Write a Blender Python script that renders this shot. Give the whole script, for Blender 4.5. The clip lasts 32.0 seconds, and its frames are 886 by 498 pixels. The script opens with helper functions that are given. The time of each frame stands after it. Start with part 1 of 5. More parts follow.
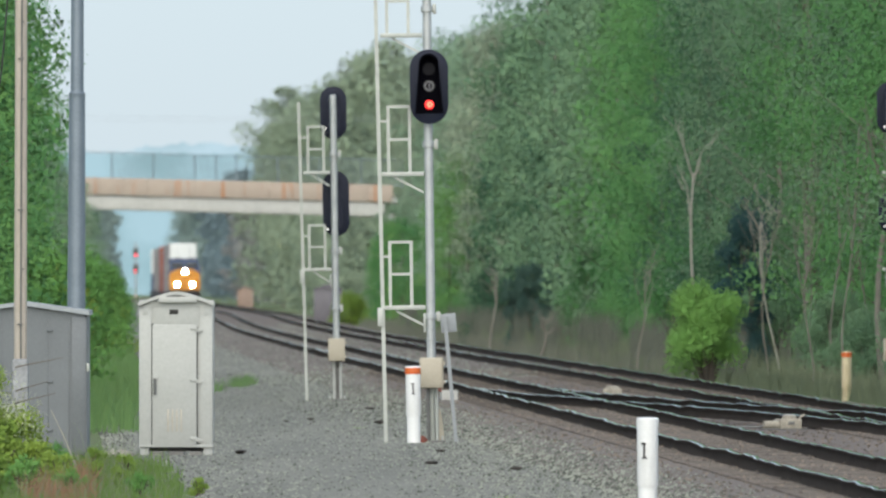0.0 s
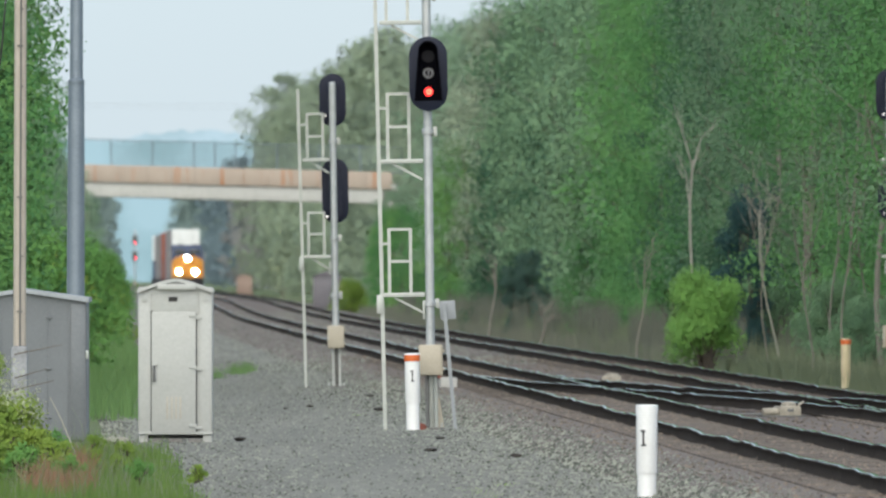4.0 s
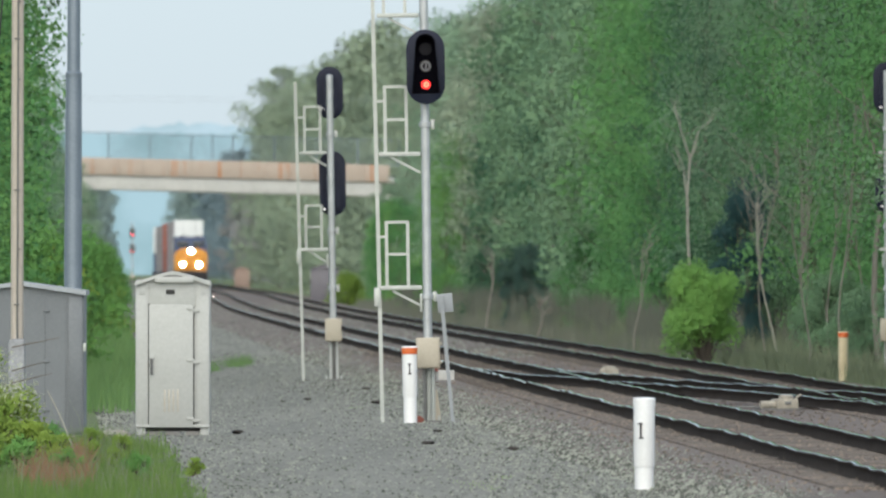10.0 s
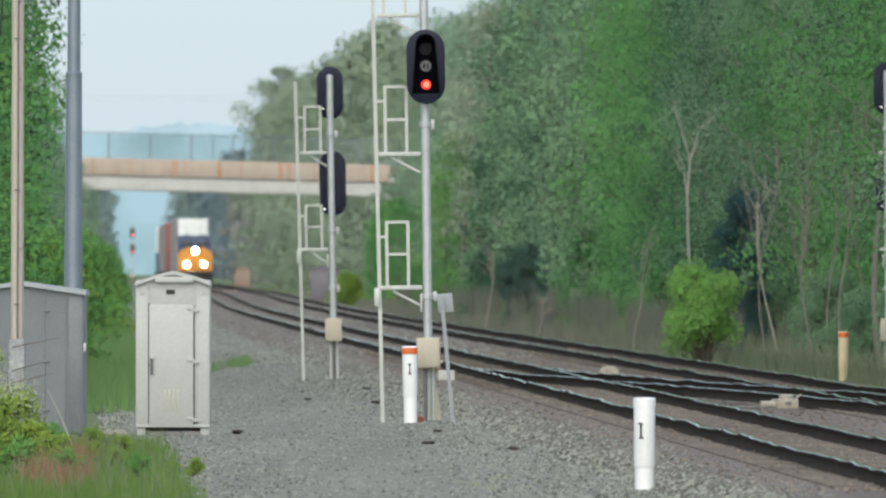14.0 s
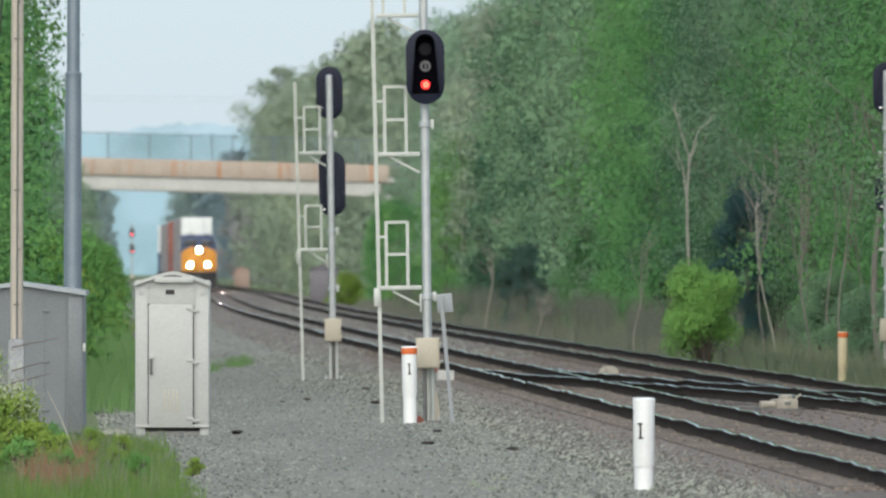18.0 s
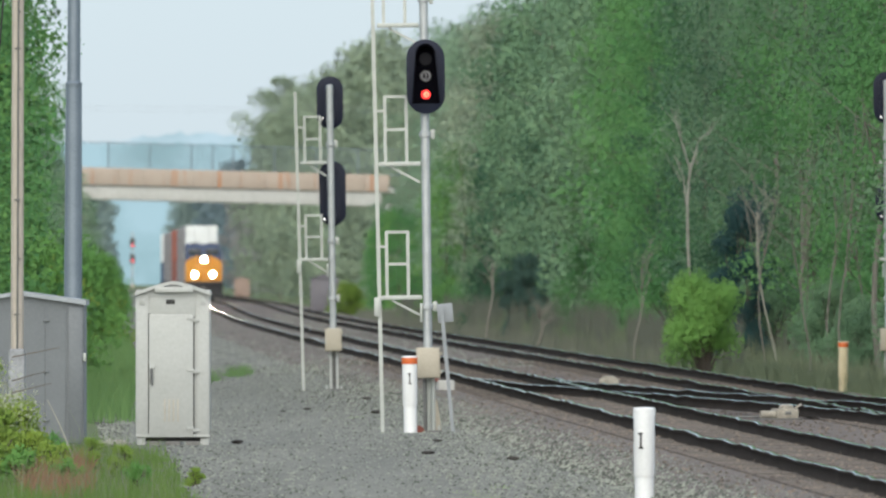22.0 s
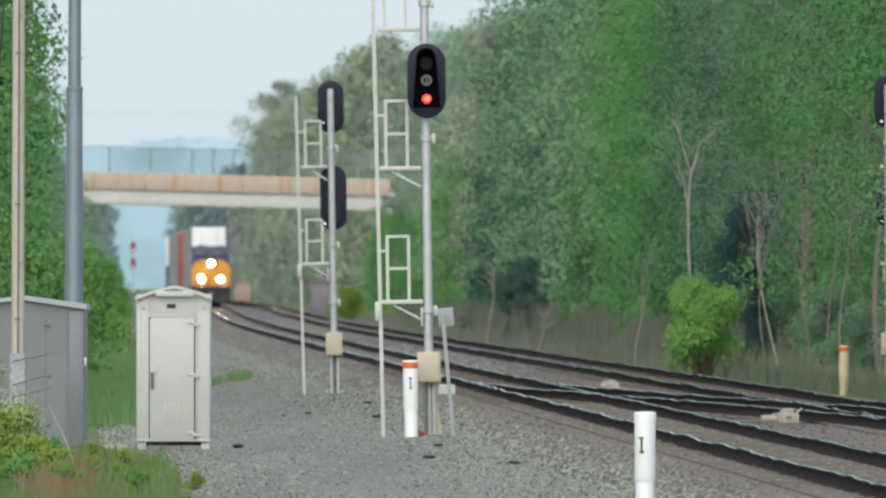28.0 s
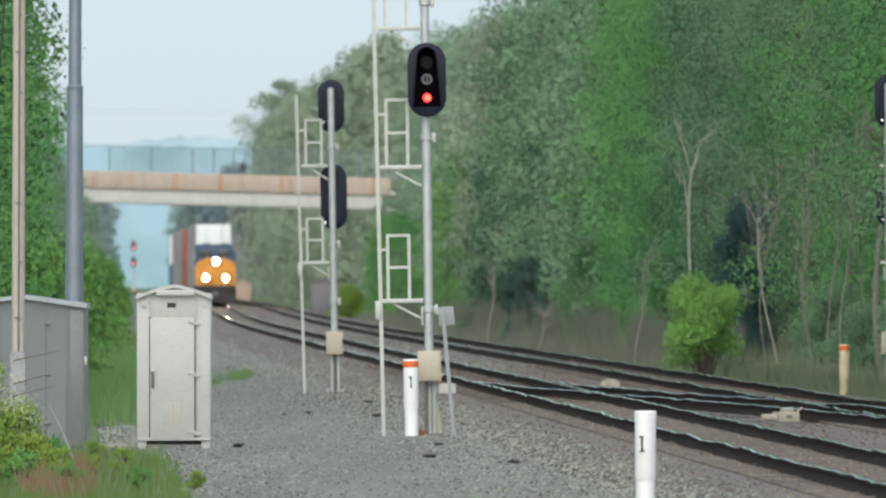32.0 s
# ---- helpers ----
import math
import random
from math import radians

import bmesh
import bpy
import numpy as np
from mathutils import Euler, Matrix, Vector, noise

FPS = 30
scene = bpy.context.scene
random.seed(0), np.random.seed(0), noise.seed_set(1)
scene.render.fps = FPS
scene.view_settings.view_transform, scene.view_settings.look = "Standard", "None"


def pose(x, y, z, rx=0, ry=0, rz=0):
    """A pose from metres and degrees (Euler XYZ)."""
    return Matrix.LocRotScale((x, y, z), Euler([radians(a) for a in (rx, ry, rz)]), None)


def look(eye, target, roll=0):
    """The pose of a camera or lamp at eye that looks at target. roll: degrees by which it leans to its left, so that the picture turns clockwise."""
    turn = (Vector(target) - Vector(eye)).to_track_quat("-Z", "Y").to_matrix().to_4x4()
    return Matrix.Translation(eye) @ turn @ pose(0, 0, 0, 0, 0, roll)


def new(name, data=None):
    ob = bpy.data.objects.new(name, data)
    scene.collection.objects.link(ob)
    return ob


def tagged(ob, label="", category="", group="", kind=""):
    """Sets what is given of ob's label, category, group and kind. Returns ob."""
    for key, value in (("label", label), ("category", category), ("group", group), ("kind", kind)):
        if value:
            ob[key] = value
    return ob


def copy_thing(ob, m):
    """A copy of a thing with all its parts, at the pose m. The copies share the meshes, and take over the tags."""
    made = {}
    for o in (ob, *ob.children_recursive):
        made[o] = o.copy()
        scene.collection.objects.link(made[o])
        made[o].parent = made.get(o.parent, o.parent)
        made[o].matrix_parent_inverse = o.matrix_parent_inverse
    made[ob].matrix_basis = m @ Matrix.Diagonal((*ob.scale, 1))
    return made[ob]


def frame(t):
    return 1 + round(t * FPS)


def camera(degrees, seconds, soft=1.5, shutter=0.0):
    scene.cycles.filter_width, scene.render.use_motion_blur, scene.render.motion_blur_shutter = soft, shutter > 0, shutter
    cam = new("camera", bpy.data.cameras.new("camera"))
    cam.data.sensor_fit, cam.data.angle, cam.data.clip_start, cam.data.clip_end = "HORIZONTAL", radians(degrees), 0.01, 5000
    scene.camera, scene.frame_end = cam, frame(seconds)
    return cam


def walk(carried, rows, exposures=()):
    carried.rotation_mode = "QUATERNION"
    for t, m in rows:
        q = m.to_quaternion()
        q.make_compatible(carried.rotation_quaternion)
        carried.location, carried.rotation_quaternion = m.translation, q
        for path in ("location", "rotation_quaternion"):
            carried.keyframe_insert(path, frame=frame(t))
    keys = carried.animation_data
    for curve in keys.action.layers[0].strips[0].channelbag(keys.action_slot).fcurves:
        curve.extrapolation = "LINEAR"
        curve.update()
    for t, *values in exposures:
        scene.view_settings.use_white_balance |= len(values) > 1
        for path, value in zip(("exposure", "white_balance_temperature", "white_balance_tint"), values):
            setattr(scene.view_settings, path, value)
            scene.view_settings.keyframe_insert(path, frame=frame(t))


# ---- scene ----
# The camera stands on a tripod about 300 m from the home signal and nods a little.
# x is across the line, y runs down the line, z = 0 is the gravel beside the track.
EYE = Vector((0.0, 0.0, 2.55))
LENS = 2.697
NOD = [
    (0.0, 5.8, 35.5), (0.5, 8.0, 43.8), (1.0, 8.3, 46.2), (1.5, 8.0, 41.0), (2.0, 5.5, 35.2), (2.5, 3.4, 31.5),
    (3.0, 1.8, 28.8), (3.5, 5.4, 21.1), (5.5, -1.2, 0.0), (6.5, -1.5, 0.1), (7.5, -1.7, 0.3), (8.5, -0.9, 0.0),
    (9.5, -0.1, 0.1), (10.5, -0.5, 0.3), (11.5, -0.8, 0.2), (13.0, 0.0, 0.1), (14.5, 0.1, 0.2), (16.5, -0.6, 0.1),
    (17.5, -1.2, 0.3), (18.5, -0.5, 0.4), (19.0, -0.9, -0.8), (19.5, -3.7, 9.8), (20.0, 4.0, 0.6), (20.5, -1.2, 15.3),
    (21.0, 0.6, 21.1), (21.5, 1.2, 15.8), (22.0, -0.1, 17.7), (22.5, 0.7, 20.5), (23.0, 0.4, 21.2), (23.5, 1.2, 10.4),
    (24.0, 0.8, -0.3), (24.5, -0.1, 2.1), (25.0, 0.0, 5.5), (25.5, -0.2, 17.0), (27.5, 1.2, 23.7), (28.0, 1.2, 25.3),
    (28.5, 0.4, 25.8), (29.0, 1.2, 23.2), (29.5, 1.5, 24.4), (30.5, 1.2, 25.4), (31.5, 1.3, 25.1), (32.0, 1.9, 23.5),
]
cam = camera(LENS, 32.0, soft=2.3)
cam.data.dof.use_dof, cam.data.dof.focus_distance, cam.data.dof.aperture_fstop = True, 258.0, 10.5  # a long lens set on the home signal
walk(cam, [(t, look(EYE, (-0.01 * a, 333.0, 2.55 + 0.01 * (26.0 + b)))) for t, a, b in NOD])

# ---- world and light ----
SUN_UP, SUN_SIDE = 38.0, 188.0
world = bpy.data.worlds.new("world")
scene.world = world
world.use_nodes = True
wn = world.node_tree.nodes
sky = wn.new("ShaderNodeTexSky")
sky.sky_type, sky.sun_disc = "NISHITA", False
sky.sun_elevation, sky.sun_rotation = radians(SUN_UP), radians(SUN_SIDE)
sky.air_density, sky.dust_density, sky.ozone_density, sky.altitude = 1.0, 0.6, 4.0, 200.0
wn["Background"].inputs["Strength"].default_value = 0.03
wl = world.node_tree.links
wl.new(sky.outputs["Color"], wn["Background"].inputs["Color"])
veil, both = wn.new("ShaderNodeBackground"), wn.new("ShaderNodeAddShader")  # thin bright cloud all over
veil.inputs["Color"].default_value, veil.inputs["Strength"].default_value = (0.68, 0.85, 1.04, 1), 0.38
wl.new(wn["Background"].outputs[0], both.inputs[0])
wl.new(veil.outputs[0], both.inputs[1])
wl.new(both.outputs[0], wn["World Output"].inputs["Surface"])
sun = new("sun", bpy.data.lights.new("sun", "SUN"))
sun.data.energy, sun.data.angle, sun.data.color = 2.5, radians(85), (1.0, 0.93, 0.81)
_a, _e = radians(SUN_SIDE), radians(SUN_UP)
sun.matrix_world = look((math.sin(_a) * math.cos(_e) * 50, math.cos(_a) * math.cos(_e) * 50, math.sin(_e) * 50), (0, 0, 0))
scene.view_settings.exposure = 0.6


# ---- materials ----
def nodes_of(m):
    m.use_nodes = True
    t = m.node_tree
    return t, t.nodes, t.links, t.nodes["Principled BSDF"]


def paint(name, a, b=None, size=0.5, rough=0.6, metal=0.0, bump=0.0, fine=12.0, spread=0.0, stretch=(1, 1, 1), spec=0.5, island=False):
    """A surface that varies between two colours at a coarse and a fine scale; spread: how far alike pieces differ."""
    m = bpy.data.materials.new(name)
    t, n, l, p = nodes_of(m)
    b = b or tuple(0.8 * c for c in a)
    tc, mp = n.new("ShaderNodeTexCoord"), n.new("ShaderNodeMapping")
    mp.inputs["Scale"].default_value = stretch
    l.new(tc.outputs["Object"], mp.inputs["Vector"])
    big, small = n.new("ShaderNodeTexNoise"), n.new("ShaderNodeTexNoise")
    big.inputs["Scale"].default_value, small.inputs["Scale"].default_value = 1.0 / size, fine / size
    big.inputs["Detail"].default_value, small.inputs["Detail"].default_value = 4.0, 3.0
    for k in (big, small):
        l.new(mp.outputs["Vector"], k.inputs["Vector"])
    add = n.new("ShaderNodeMath")
    add.operation = "MULTIPLY_ADD"
    add.inputs[1].default_value = 0.55
    l.new(small.outputs["Fac"], add.inputs[0])
    half = n.new("ShaderNodeMath")
    half.operation = "MULTIPLY"
    half.inputs[1].default_value = 0.55
    l.new(big.outputs["Fac"], half.inputs[0])
    l.new(half.outputs[0], add.inputs[2])
    fac = add.outputs[0]
    if spread:
        rnd = n.new("ShaderNodeNewGeometry" if island else "ShaderNodeObjectInfo")
        s2 = n.new("ShaderNodeMath")
        s2.operation = "MULTIPLY_ADD"
        s2.inputs[1].default_value = spread
        l.new(rnd.outputs["Random Per Island" if island else "Random"], s2.inputs[0])
        shift = n.new("ShaderNodeMath")
        shift.operation = "SUBTRACT"
        shift.inputs[1].default_value = spread / 2
        l.new(fac, shift.inputs[0])
        l.new(shift.outputs[0], s2.inputs[2])
        fac = s2.outputs[0]
    ramp = n.new("ShaderNodeValToRGB")
    ramp.color_ramp.elements[0].position, ramp.color_ramp.elements[1].position = 0.32, 0.75
    ramp.color_ramp.elements[0].color, ramp.color_ramp.elements[1].color = (*b, 1), (*a, 1)
    l.new(fac, ramp.inputs["Fac"])
    l.new(ramp.outputs["Color"], p.inputs["Base Color"])
    p.inputs["Roughness"].default_value, p.inputs["Metallic"].default_value = rough, metal
    p.inputs["Specular IOR Level"].default_value = spec
    if bump:
        bp = n.new("ShaderNodeBump")
        bp.inputs["Strength"].default_value, bp.inputs["Distance"].default_value = bump, 0.02
        l.new(fac, bp.inputs["Height"])
        l.new(bp.outputs["Normal"], p.inputs["Normal"])
    return m


SOFT = 0.8  # how much a leaf's shading follows its clump


def leafy(name, light, dark, through_light=0.45, mass=0.95, up=0.4):
    """Leaves: each clump its own tone, each tree its own cast, light passing through."""
    m = bpy.data.materials.new(name)
    t, n, l, p = nodes_of(m)
    geo, obj = n.new("ShaderNodeNewGeometry"), n.new("ShaderNodeObjectInfo")
    tc, big = n.new("ShaderNodeTexCoord"), n.new("ShaderNodeTexNoise")
    big.inputs["Scale"].default_value = 0.55
    l.new(tc.outputs["Object"], big.inputs["Vector"])
    mx = n.new("ShaderNodeMath")
    mx.operation = "MULTIPLY_ADD"
    mx.inputs[1].default_value = 0.12
    l.new(geo.outputs["Random Per Island"], mx.inputs[0])
    sc = n.new("ShaderNodeMath")
    sc.operation = "MULTIPLY_ADD"
    sc.inputs[1].default_value = mass
    sc.inputs[2].default_value = 0.43 - mass / 2
    l.new(big.outputs["Fac"], sc.inputs[0])
    l.new(sc.outputs[0], mx.inputs[2])
    ramp = n.new("ShaderNodeValToRGB")
    ramp.color_ramp.elements[0].position, ramp.color_ramp.elements[1].position = 0.15, 0.8
    ramp.color_ramp.elements[0].color, ramp.color_ramp.elements[1].color = (*dark, 1), (*light, 1)
    l.new(mx.outputs[0], ramp.inputs["Fac"])
    hue = n.new("ShaderNodeHueSaturation")
    hv = n.new("ShaderNodeMapRange")
    hv.inputs["To Min"].default_value, hv.inputs["To Max"].default_value = 0.483, 0.505
    l.new(obj.outputs["Random"], hv.inputs["Value"])
    l.new(hv.outputs["Result"], hue.inputs["Hue"])
    vv = n.new("ShaderNodeMapRange")
    vv.inputs["To Min"].default_value, vv.inputs["To Max"].default_value = 1.18, 0.80
    l.new(obj.outputs["Random"], vv.inputs["Value"])
    l.new(vv.outputs["Result"], hue.inputs["Value"])
    l.new(ramp.outputs["Color"], hue.inputs["Color"])
    l.new(hue.outputs["Color"], p.inputs["Base Color"])
    p.inputs["Roughness"].default_value, p.inputs["Specular IOR Level"].default_value = 0.6, 0.25
    tr, mix = n.new("ShaderNodeBsdfTranslucent"), n.new("ShaderNodeMixShader")
    if up:  # thin leaves and blades bend: their mean face looks up and out of the clump that they sit on
        lift, unit, out = n.new("ShaderNodeMix"), n.new("ShaderNodeVectorMath"), n.new("ShaderNodeVectorMath")
        lift.data_type, unit.operation, out.operation = "VECTOR", "NORMALIZE", "MULTIPLY_ADD"
        lift.inputs["Factor"].default_value = up
        l.new(geo.outputs["Normal"], lift.inputs[4])
        lift.inputs[5].default_value = (0, 0, 1)
        soft, turn = n.new("ShaderNodeAttribute"), n.new("ShaderNodeVectorTransform")
        soft.attribute_name = "outward"
        turn.vector_type, turn.convert_from, turn.convert_to = "VECTOR", "OBJECT", "WORLD"
        l.new(soft.outputs["Vector"], turn.inputs["Vector"])
        l.new(turn.outputs["Vector"], out.inputs[0])
        out.inputs[1].default_value = (SOFT, SOFT, SOFT)
        l.new(lift.outputs[1], out.inputs[2])
        l.new(out.outputs[0], unit.inputs[0])
        l.new(unit.outputs[0], p.inputs["Normal"])
        l.new(unit.outputs[0], tr.inputs["Normal"])
    l.new(hue.outputs["Color"], tr.inputs["Color"])
    mix.inputs["Fac"].default_value = through_light
    l.new(p.outputs[0], mix.inputs[1])
    l.new(tr.outputs[0], mix.inputs[2])
    l.new(mix.outputs[0], n["Material Output"].inputs["Surface"])
    return m


def lit(name, colour, strength):
    m = bpy.data.materials.new(name)
    t, n, l, p = nodes_of(m)
    p.inputs["Base Color"].default_value = (*colour, 1)
    p.inputs["Emission Color"].default_value = (*colour, 1)
    p.inputs["Emission Strength"].default_value = strength
    p.inputs["Roughness"].default_value = 0.3
    return m


GALV = paint("galvanised_steel", (0.50, 0.52, 0.52), (0.34, 0.36, 0.36), 0.25, 0.45, 0.35, 0.05)
GALV_DARK = paint("weathered_and_haze_grey_steel", (0.20, 0.20, 0.19), (0.11, 0.11, 0.105), 0.2, 0.6, 0.3)
ALU = paint("pale_aluminium", (0.47, 0.49, 0.45), (0.35, 0.37, 0.34), 0.2, 0.45, 0.2)
BLACK = paint("signal_black", (0.007, 0.011, 0.03), (0.005, 0.008, 0.02), 0.3, 0.55, 0, 0, 12, 0, (1, 1, 1), 0.3)
HOOD = paint("hood_black", (0.003, 0.003, 0.006), (0.002, 0.002, 0.003), 0.3, 0.9, 0, 0, 12, 0, (1, 1, 1), 0.05)
RIB = paint("stained_cabinet_rib", (0.46, 0.44, 0.385), (0.40, 0.36, 0.28), 0.2, 0.5)
TAN = paint("tan_enamel", (0.46, 0.42, 0.33), (0.36, 0.32, 0.25), 0.3, 0.5)
CABINET = paint("cabinet_white", (0.45, 0.46, 0.435), (0.38, 0.39, 0.365), 0.6, 0.45, 0.0, 0.04)
CABINET_EDGE = paint("cabinet_trim", (0.46, 0.47, 0.445), (0.385, 0.395, 0.37), 0.5, 0.5)
GAP_DARK = paint("dark_gap", (0.05, 0.05, 0.045), (0.03, 0.03, 0.03), 0.3, 0.8)
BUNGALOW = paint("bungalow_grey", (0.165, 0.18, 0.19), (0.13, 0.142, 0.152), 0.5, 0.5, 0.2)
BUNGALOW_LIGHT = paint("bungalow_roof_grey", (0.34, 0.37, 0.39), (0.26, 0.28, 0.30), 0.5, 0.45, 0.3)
POLE_STEEL = paint("pole_blue_grey", (0.21, 0.25, 0.29), (0.15, 0.185, 0.22), 0.4, 0.4, 0.3, 0.03)
WOOD_POLE = paint("pole_wood", (0.53, 0.475, 0.41), (0.34, 0.295, 0.245), 0.12, 0.85, 0.0, 0.3, 8.0, 0, (6, 6, 0.5))
PVC = paint("white_plastic", (0.80, 0.81, 0.80), (0.70, 0.71, 0.69), 0.4, 0.35)
PVC_OLD = paint("yellowed_plastic", (0.66, 0.57, 0.38), (0.5, 0.42, 0.26), 0.25, 0.5)
ORANGE = paint("orange_band", (0.66, 0.14, 0.03), (0.5, 0.1, 0.02), 0.2, 0.5)
WORN_TAN = paint("weathered_cream", (0.40, 0.37, 0.30), (0.17, 0.155, 0.125), 0.18, 0.8, 0, 0.3, 8)
INK = paint("black_ink", (0.02, 0.02, 0.02), (0.03, 0.03, 0.03), 0.2, 0.7)
RAIL_SIDE = paint("rail_rust", (0.055, 0.045, 0.038), (0.026, 0.022, 0.019), 0.3, 0.95, 0.0, 0.1, 12, 0.0, (1, 1, 1), 0.05)
RAIL_TOP = paint("rail_shine", (0.30, 0.295, 0.29), (0.03, 0.029, 0.028), 1.2, 0.07, 1.0, 0.0)
TIE = paint("tie_wood", (0.145, 0.122, 0.102), (0.08, 0.067, 0.057), 0.4, 0.9, 0, 0.2, 12, 0.4)
STONE = paint("ballast_stone", (0.30, 0.312, 0.255), (0.085, 0.09, 0.073), 0.9, 0.9, 0, 0, 9, 1.1, (1, 0.06, 1), 0.3, True)
STONE_BROWN = paint("rusty_ballast", (0.23, 0.185, 0.146), (0.09, 0.072, 0.058), 0.9, 0.9, 0, 0, 9, 0.8, (1, 0.06, 1), 0.3, True)
GRAVEL = paint("fine_gravel", (0.208, 0.205, 0.172), (0.123, 0.122, 0.102), 1.6, 0.95, 0, 0.5, 14, 0, (1, 0.05, 1))
BALLAST = paint("ballast_bed", (0.175, 0.143, 0.120), (0.085, 0.070, 0.060), 1.3, 0.95, 0, 0.5, 14, 0, (1, 0.06, 1))
GROUND = paint("meadow_soil", (0.10, 0.155, 0.04), (0.085, 0.09, 0.045), 6.0, 0.95, 0, 0.4, 20)
GRASS = leafy("grass_blades", (0.31, 0.46, 0.12), (0.165, 0.32, 0.078), 0.5, 0.9, 0.7)
GRASS_COOL = leafy("cool_bank_grass", (0.30, 0.49, 0.17), (0.17, 0.35, 0.125), 0.5, 0.9, 0.7)
LEAF_LIME = leafy("lime_weed_leaves", (0.37, 0.53, 0.10), (0.21, 0.36, 0.07))
GRASS_DULL = leafy("dull_grass", (0.29, 0.34, 0.21), (0.19, 0.235, 0.145), 0.4, 0.3, 0.7)
WEED_RED = leafy("russet_weed", (0.36, 0.23, 0.13), (0.26, 0.18, 0.095), 0.3, 0.3, 0.7)
DRY = leafy("dry_brush", (0.28, 0.295, 0.225), (0.19, 0.205, 0.155), 0.3, 0.3, 0.7)
LEAF = leafy("fresh_leaves", (0.176, 0.433, 0.138), (0.112, 0.305, 0.113), 0.45)
LEAF_YELLOW = leafy("lime_leaves", (0.213, 0.441, 0.121), (0.145, 0.343, 0.107), 0.45)
LEAF_GREY = leafy("grey_green_leaves", (0.250, 0.420, 0.230), (0.180, 0.326, 0.187), 0.45)
# Dark leaf green that also carries the deep shade between the trees.
LEAF_DARK = leafy("dark_and_shade_leaves", (0.094, 0.213, 0.110), (0.055, 0.137, 0.092), 0.45)
# Air haze over the far woods is put into these six leaf colours.
LEAF_HAZE = leafy("haze_paled_grey_green_leaves", (0.392, 0.574, 0.372), (0.330, 0.506, 0.330), 0.45, 0.7, 0.7)
LEAF_BUD = leafy("haze_paled_spring_buds", (0.468, 0.566, 0.395), (0.408, 0.514, 0.360), 0.45, 0.7, 0.7)
LEAF_DIST = leafy("haze_grey_distant_leaves", (0.475, 0.611, 0.554), (0.424, 0.551, 0.525), 0.45, 0.5, 0.7)
LEAF_FAR = leafy("haze_paled_distant_leaves", (0.470, 0.582, 0.403), (0.441, 0.559, 0.394), 0.45, 0.5, 0.7)
LEAF_MAUVE = leafy("haze_paled_bare_twigs", (0.528, 0.521, 0.486), (0.445, 0.453, 0.448), 0.45, 0.6, 0.7)
LEAF_SLATE = leafy("haze_blue_distant_leaves", (0.365, 0.476, 0.504), (0.286, 0.393, 0.437), 0.45, 0.6, 0.7)
# The next two hold the shade in gaps of the woods as leaf colour.
LEAF_GAP_SHADE = leafy("gap_shade_leaves", (0.075, 0.175, 0.165), (0.05, 0.125, 0.13), 0.5)
LEAF_SHADE = leafy("shade_dark_leaves", (0.135, 0.24, 0.18), (0.09, 0.175, 0.145), 0.5)
LEAF_BUSH = leafy("bright_bush_leaves", (0.245, 0.52, 0.135), (0.16, 0.38, 0.10))
BLOSSOM = leafy("white_blossom", (0.70, 0.74, 0.52), (0.45, 0.52, 0.3), 0.3)
BARK = paint("bark", (0.15, 0.125, 0.10), (0.07, 0.06, 0.048), 0.3, 0.95, 0, 0.4, 8, 0.3, (3, 3, 0.6))
BARK_GREY = paint("grey_bark", (0.24, 0.225, 0.19), (0.15, 0.14, 0.115), 0.4, 0.95, 0, 0.2, 6, 0.3, (2, 2, 0.6))
BARK_PALE = paint("pale_bark", (0.36, 0.355, 0.30), (0.21, 0.205, 0.17), 0.5, 0.9, 0, 0.2, 6, 0.3, (2, 2, 0.6))
CONCRETE = paint("bridge_concrete", (0.52, 0.52, 0.49), (0.38, 0.38, 0.355), 1.5, 0.9, 0, 0.1, 10, 0.2)
CABLE = paint("weathered_cable", (0.35, 0.37, 0.39), (0.3, 0.32, 0.34), 0.5, 0.8)
ASPHALT = paint("asphalt", (0.06, 0.06, 0.06), (0.04, 0.04, 0.04), 2.0, 0.9)
FENCE = paint("fence_steel", (0.20, 0.25, 0.27), (0.15, 0.19, 0.21), 0.5, 0.6, 0.3)
LENS_RED = lit("red_lens", (1.0, 0.015, 0.015), 0.75)
LENS_CORE = lit("red_lens_core", (1.0, 0.16, 0.08), 2.2)
LENS_FAR = lit("bright_red_lens", (1.0, 0.05, 0.10), 6.0)
LENS_OFF = paint("dark_lens", (0.008, 0.008, 0.012), (0.005, 0.005, 0.008), 0.2, 0.5, 0, 0, 12, 0, (1, 1, 1), 0.15)
LENS_WHITE = lit("marker_lamp", (1.0, 0.97, 0.9), 1.5)
HEADLIGHT = lit("headlight_glow", (1.0, 0.80, 0.48), 4000.0)
# Warm glare about the lamps, put into a glowing rim.
HEADLIGHT_RIM = lit("headlight_rim_glare", (1.0, 0.66, 0.26), 1.1)
LOCO_YELLOW = paint("loco_yellow", (0.62, 0.27, 0.025), (0.5, 0.2, 0.02), 0.8, 0.4)
LOCO_BLUE = paint("loco_blue", (0.04, 0.07, 0.15), (0.03, 0.05, 0.11), 0.8, 0.4)
LOCO_DARK = paint("underframe_dark", (0.03, 0.03, 0.033), (0.018, 0.018, 0.02), 0.6, 0.7)
GLASS = paint("window_glass", (0.05, 0.06, 0.07), (0.03, 0.04, 0.05), 0.6, 0.06)
BOX_WHITE = paint("container_white", (0.74, 0.76, 0.75), (0.6, 0.62, 0.6), 1.2, 0.5)
BOX_RUST = paint("container_rust_red", (0.28, 0.09, 0.065), (0.20, 0.065, 0.05), 1.2, 0.55)
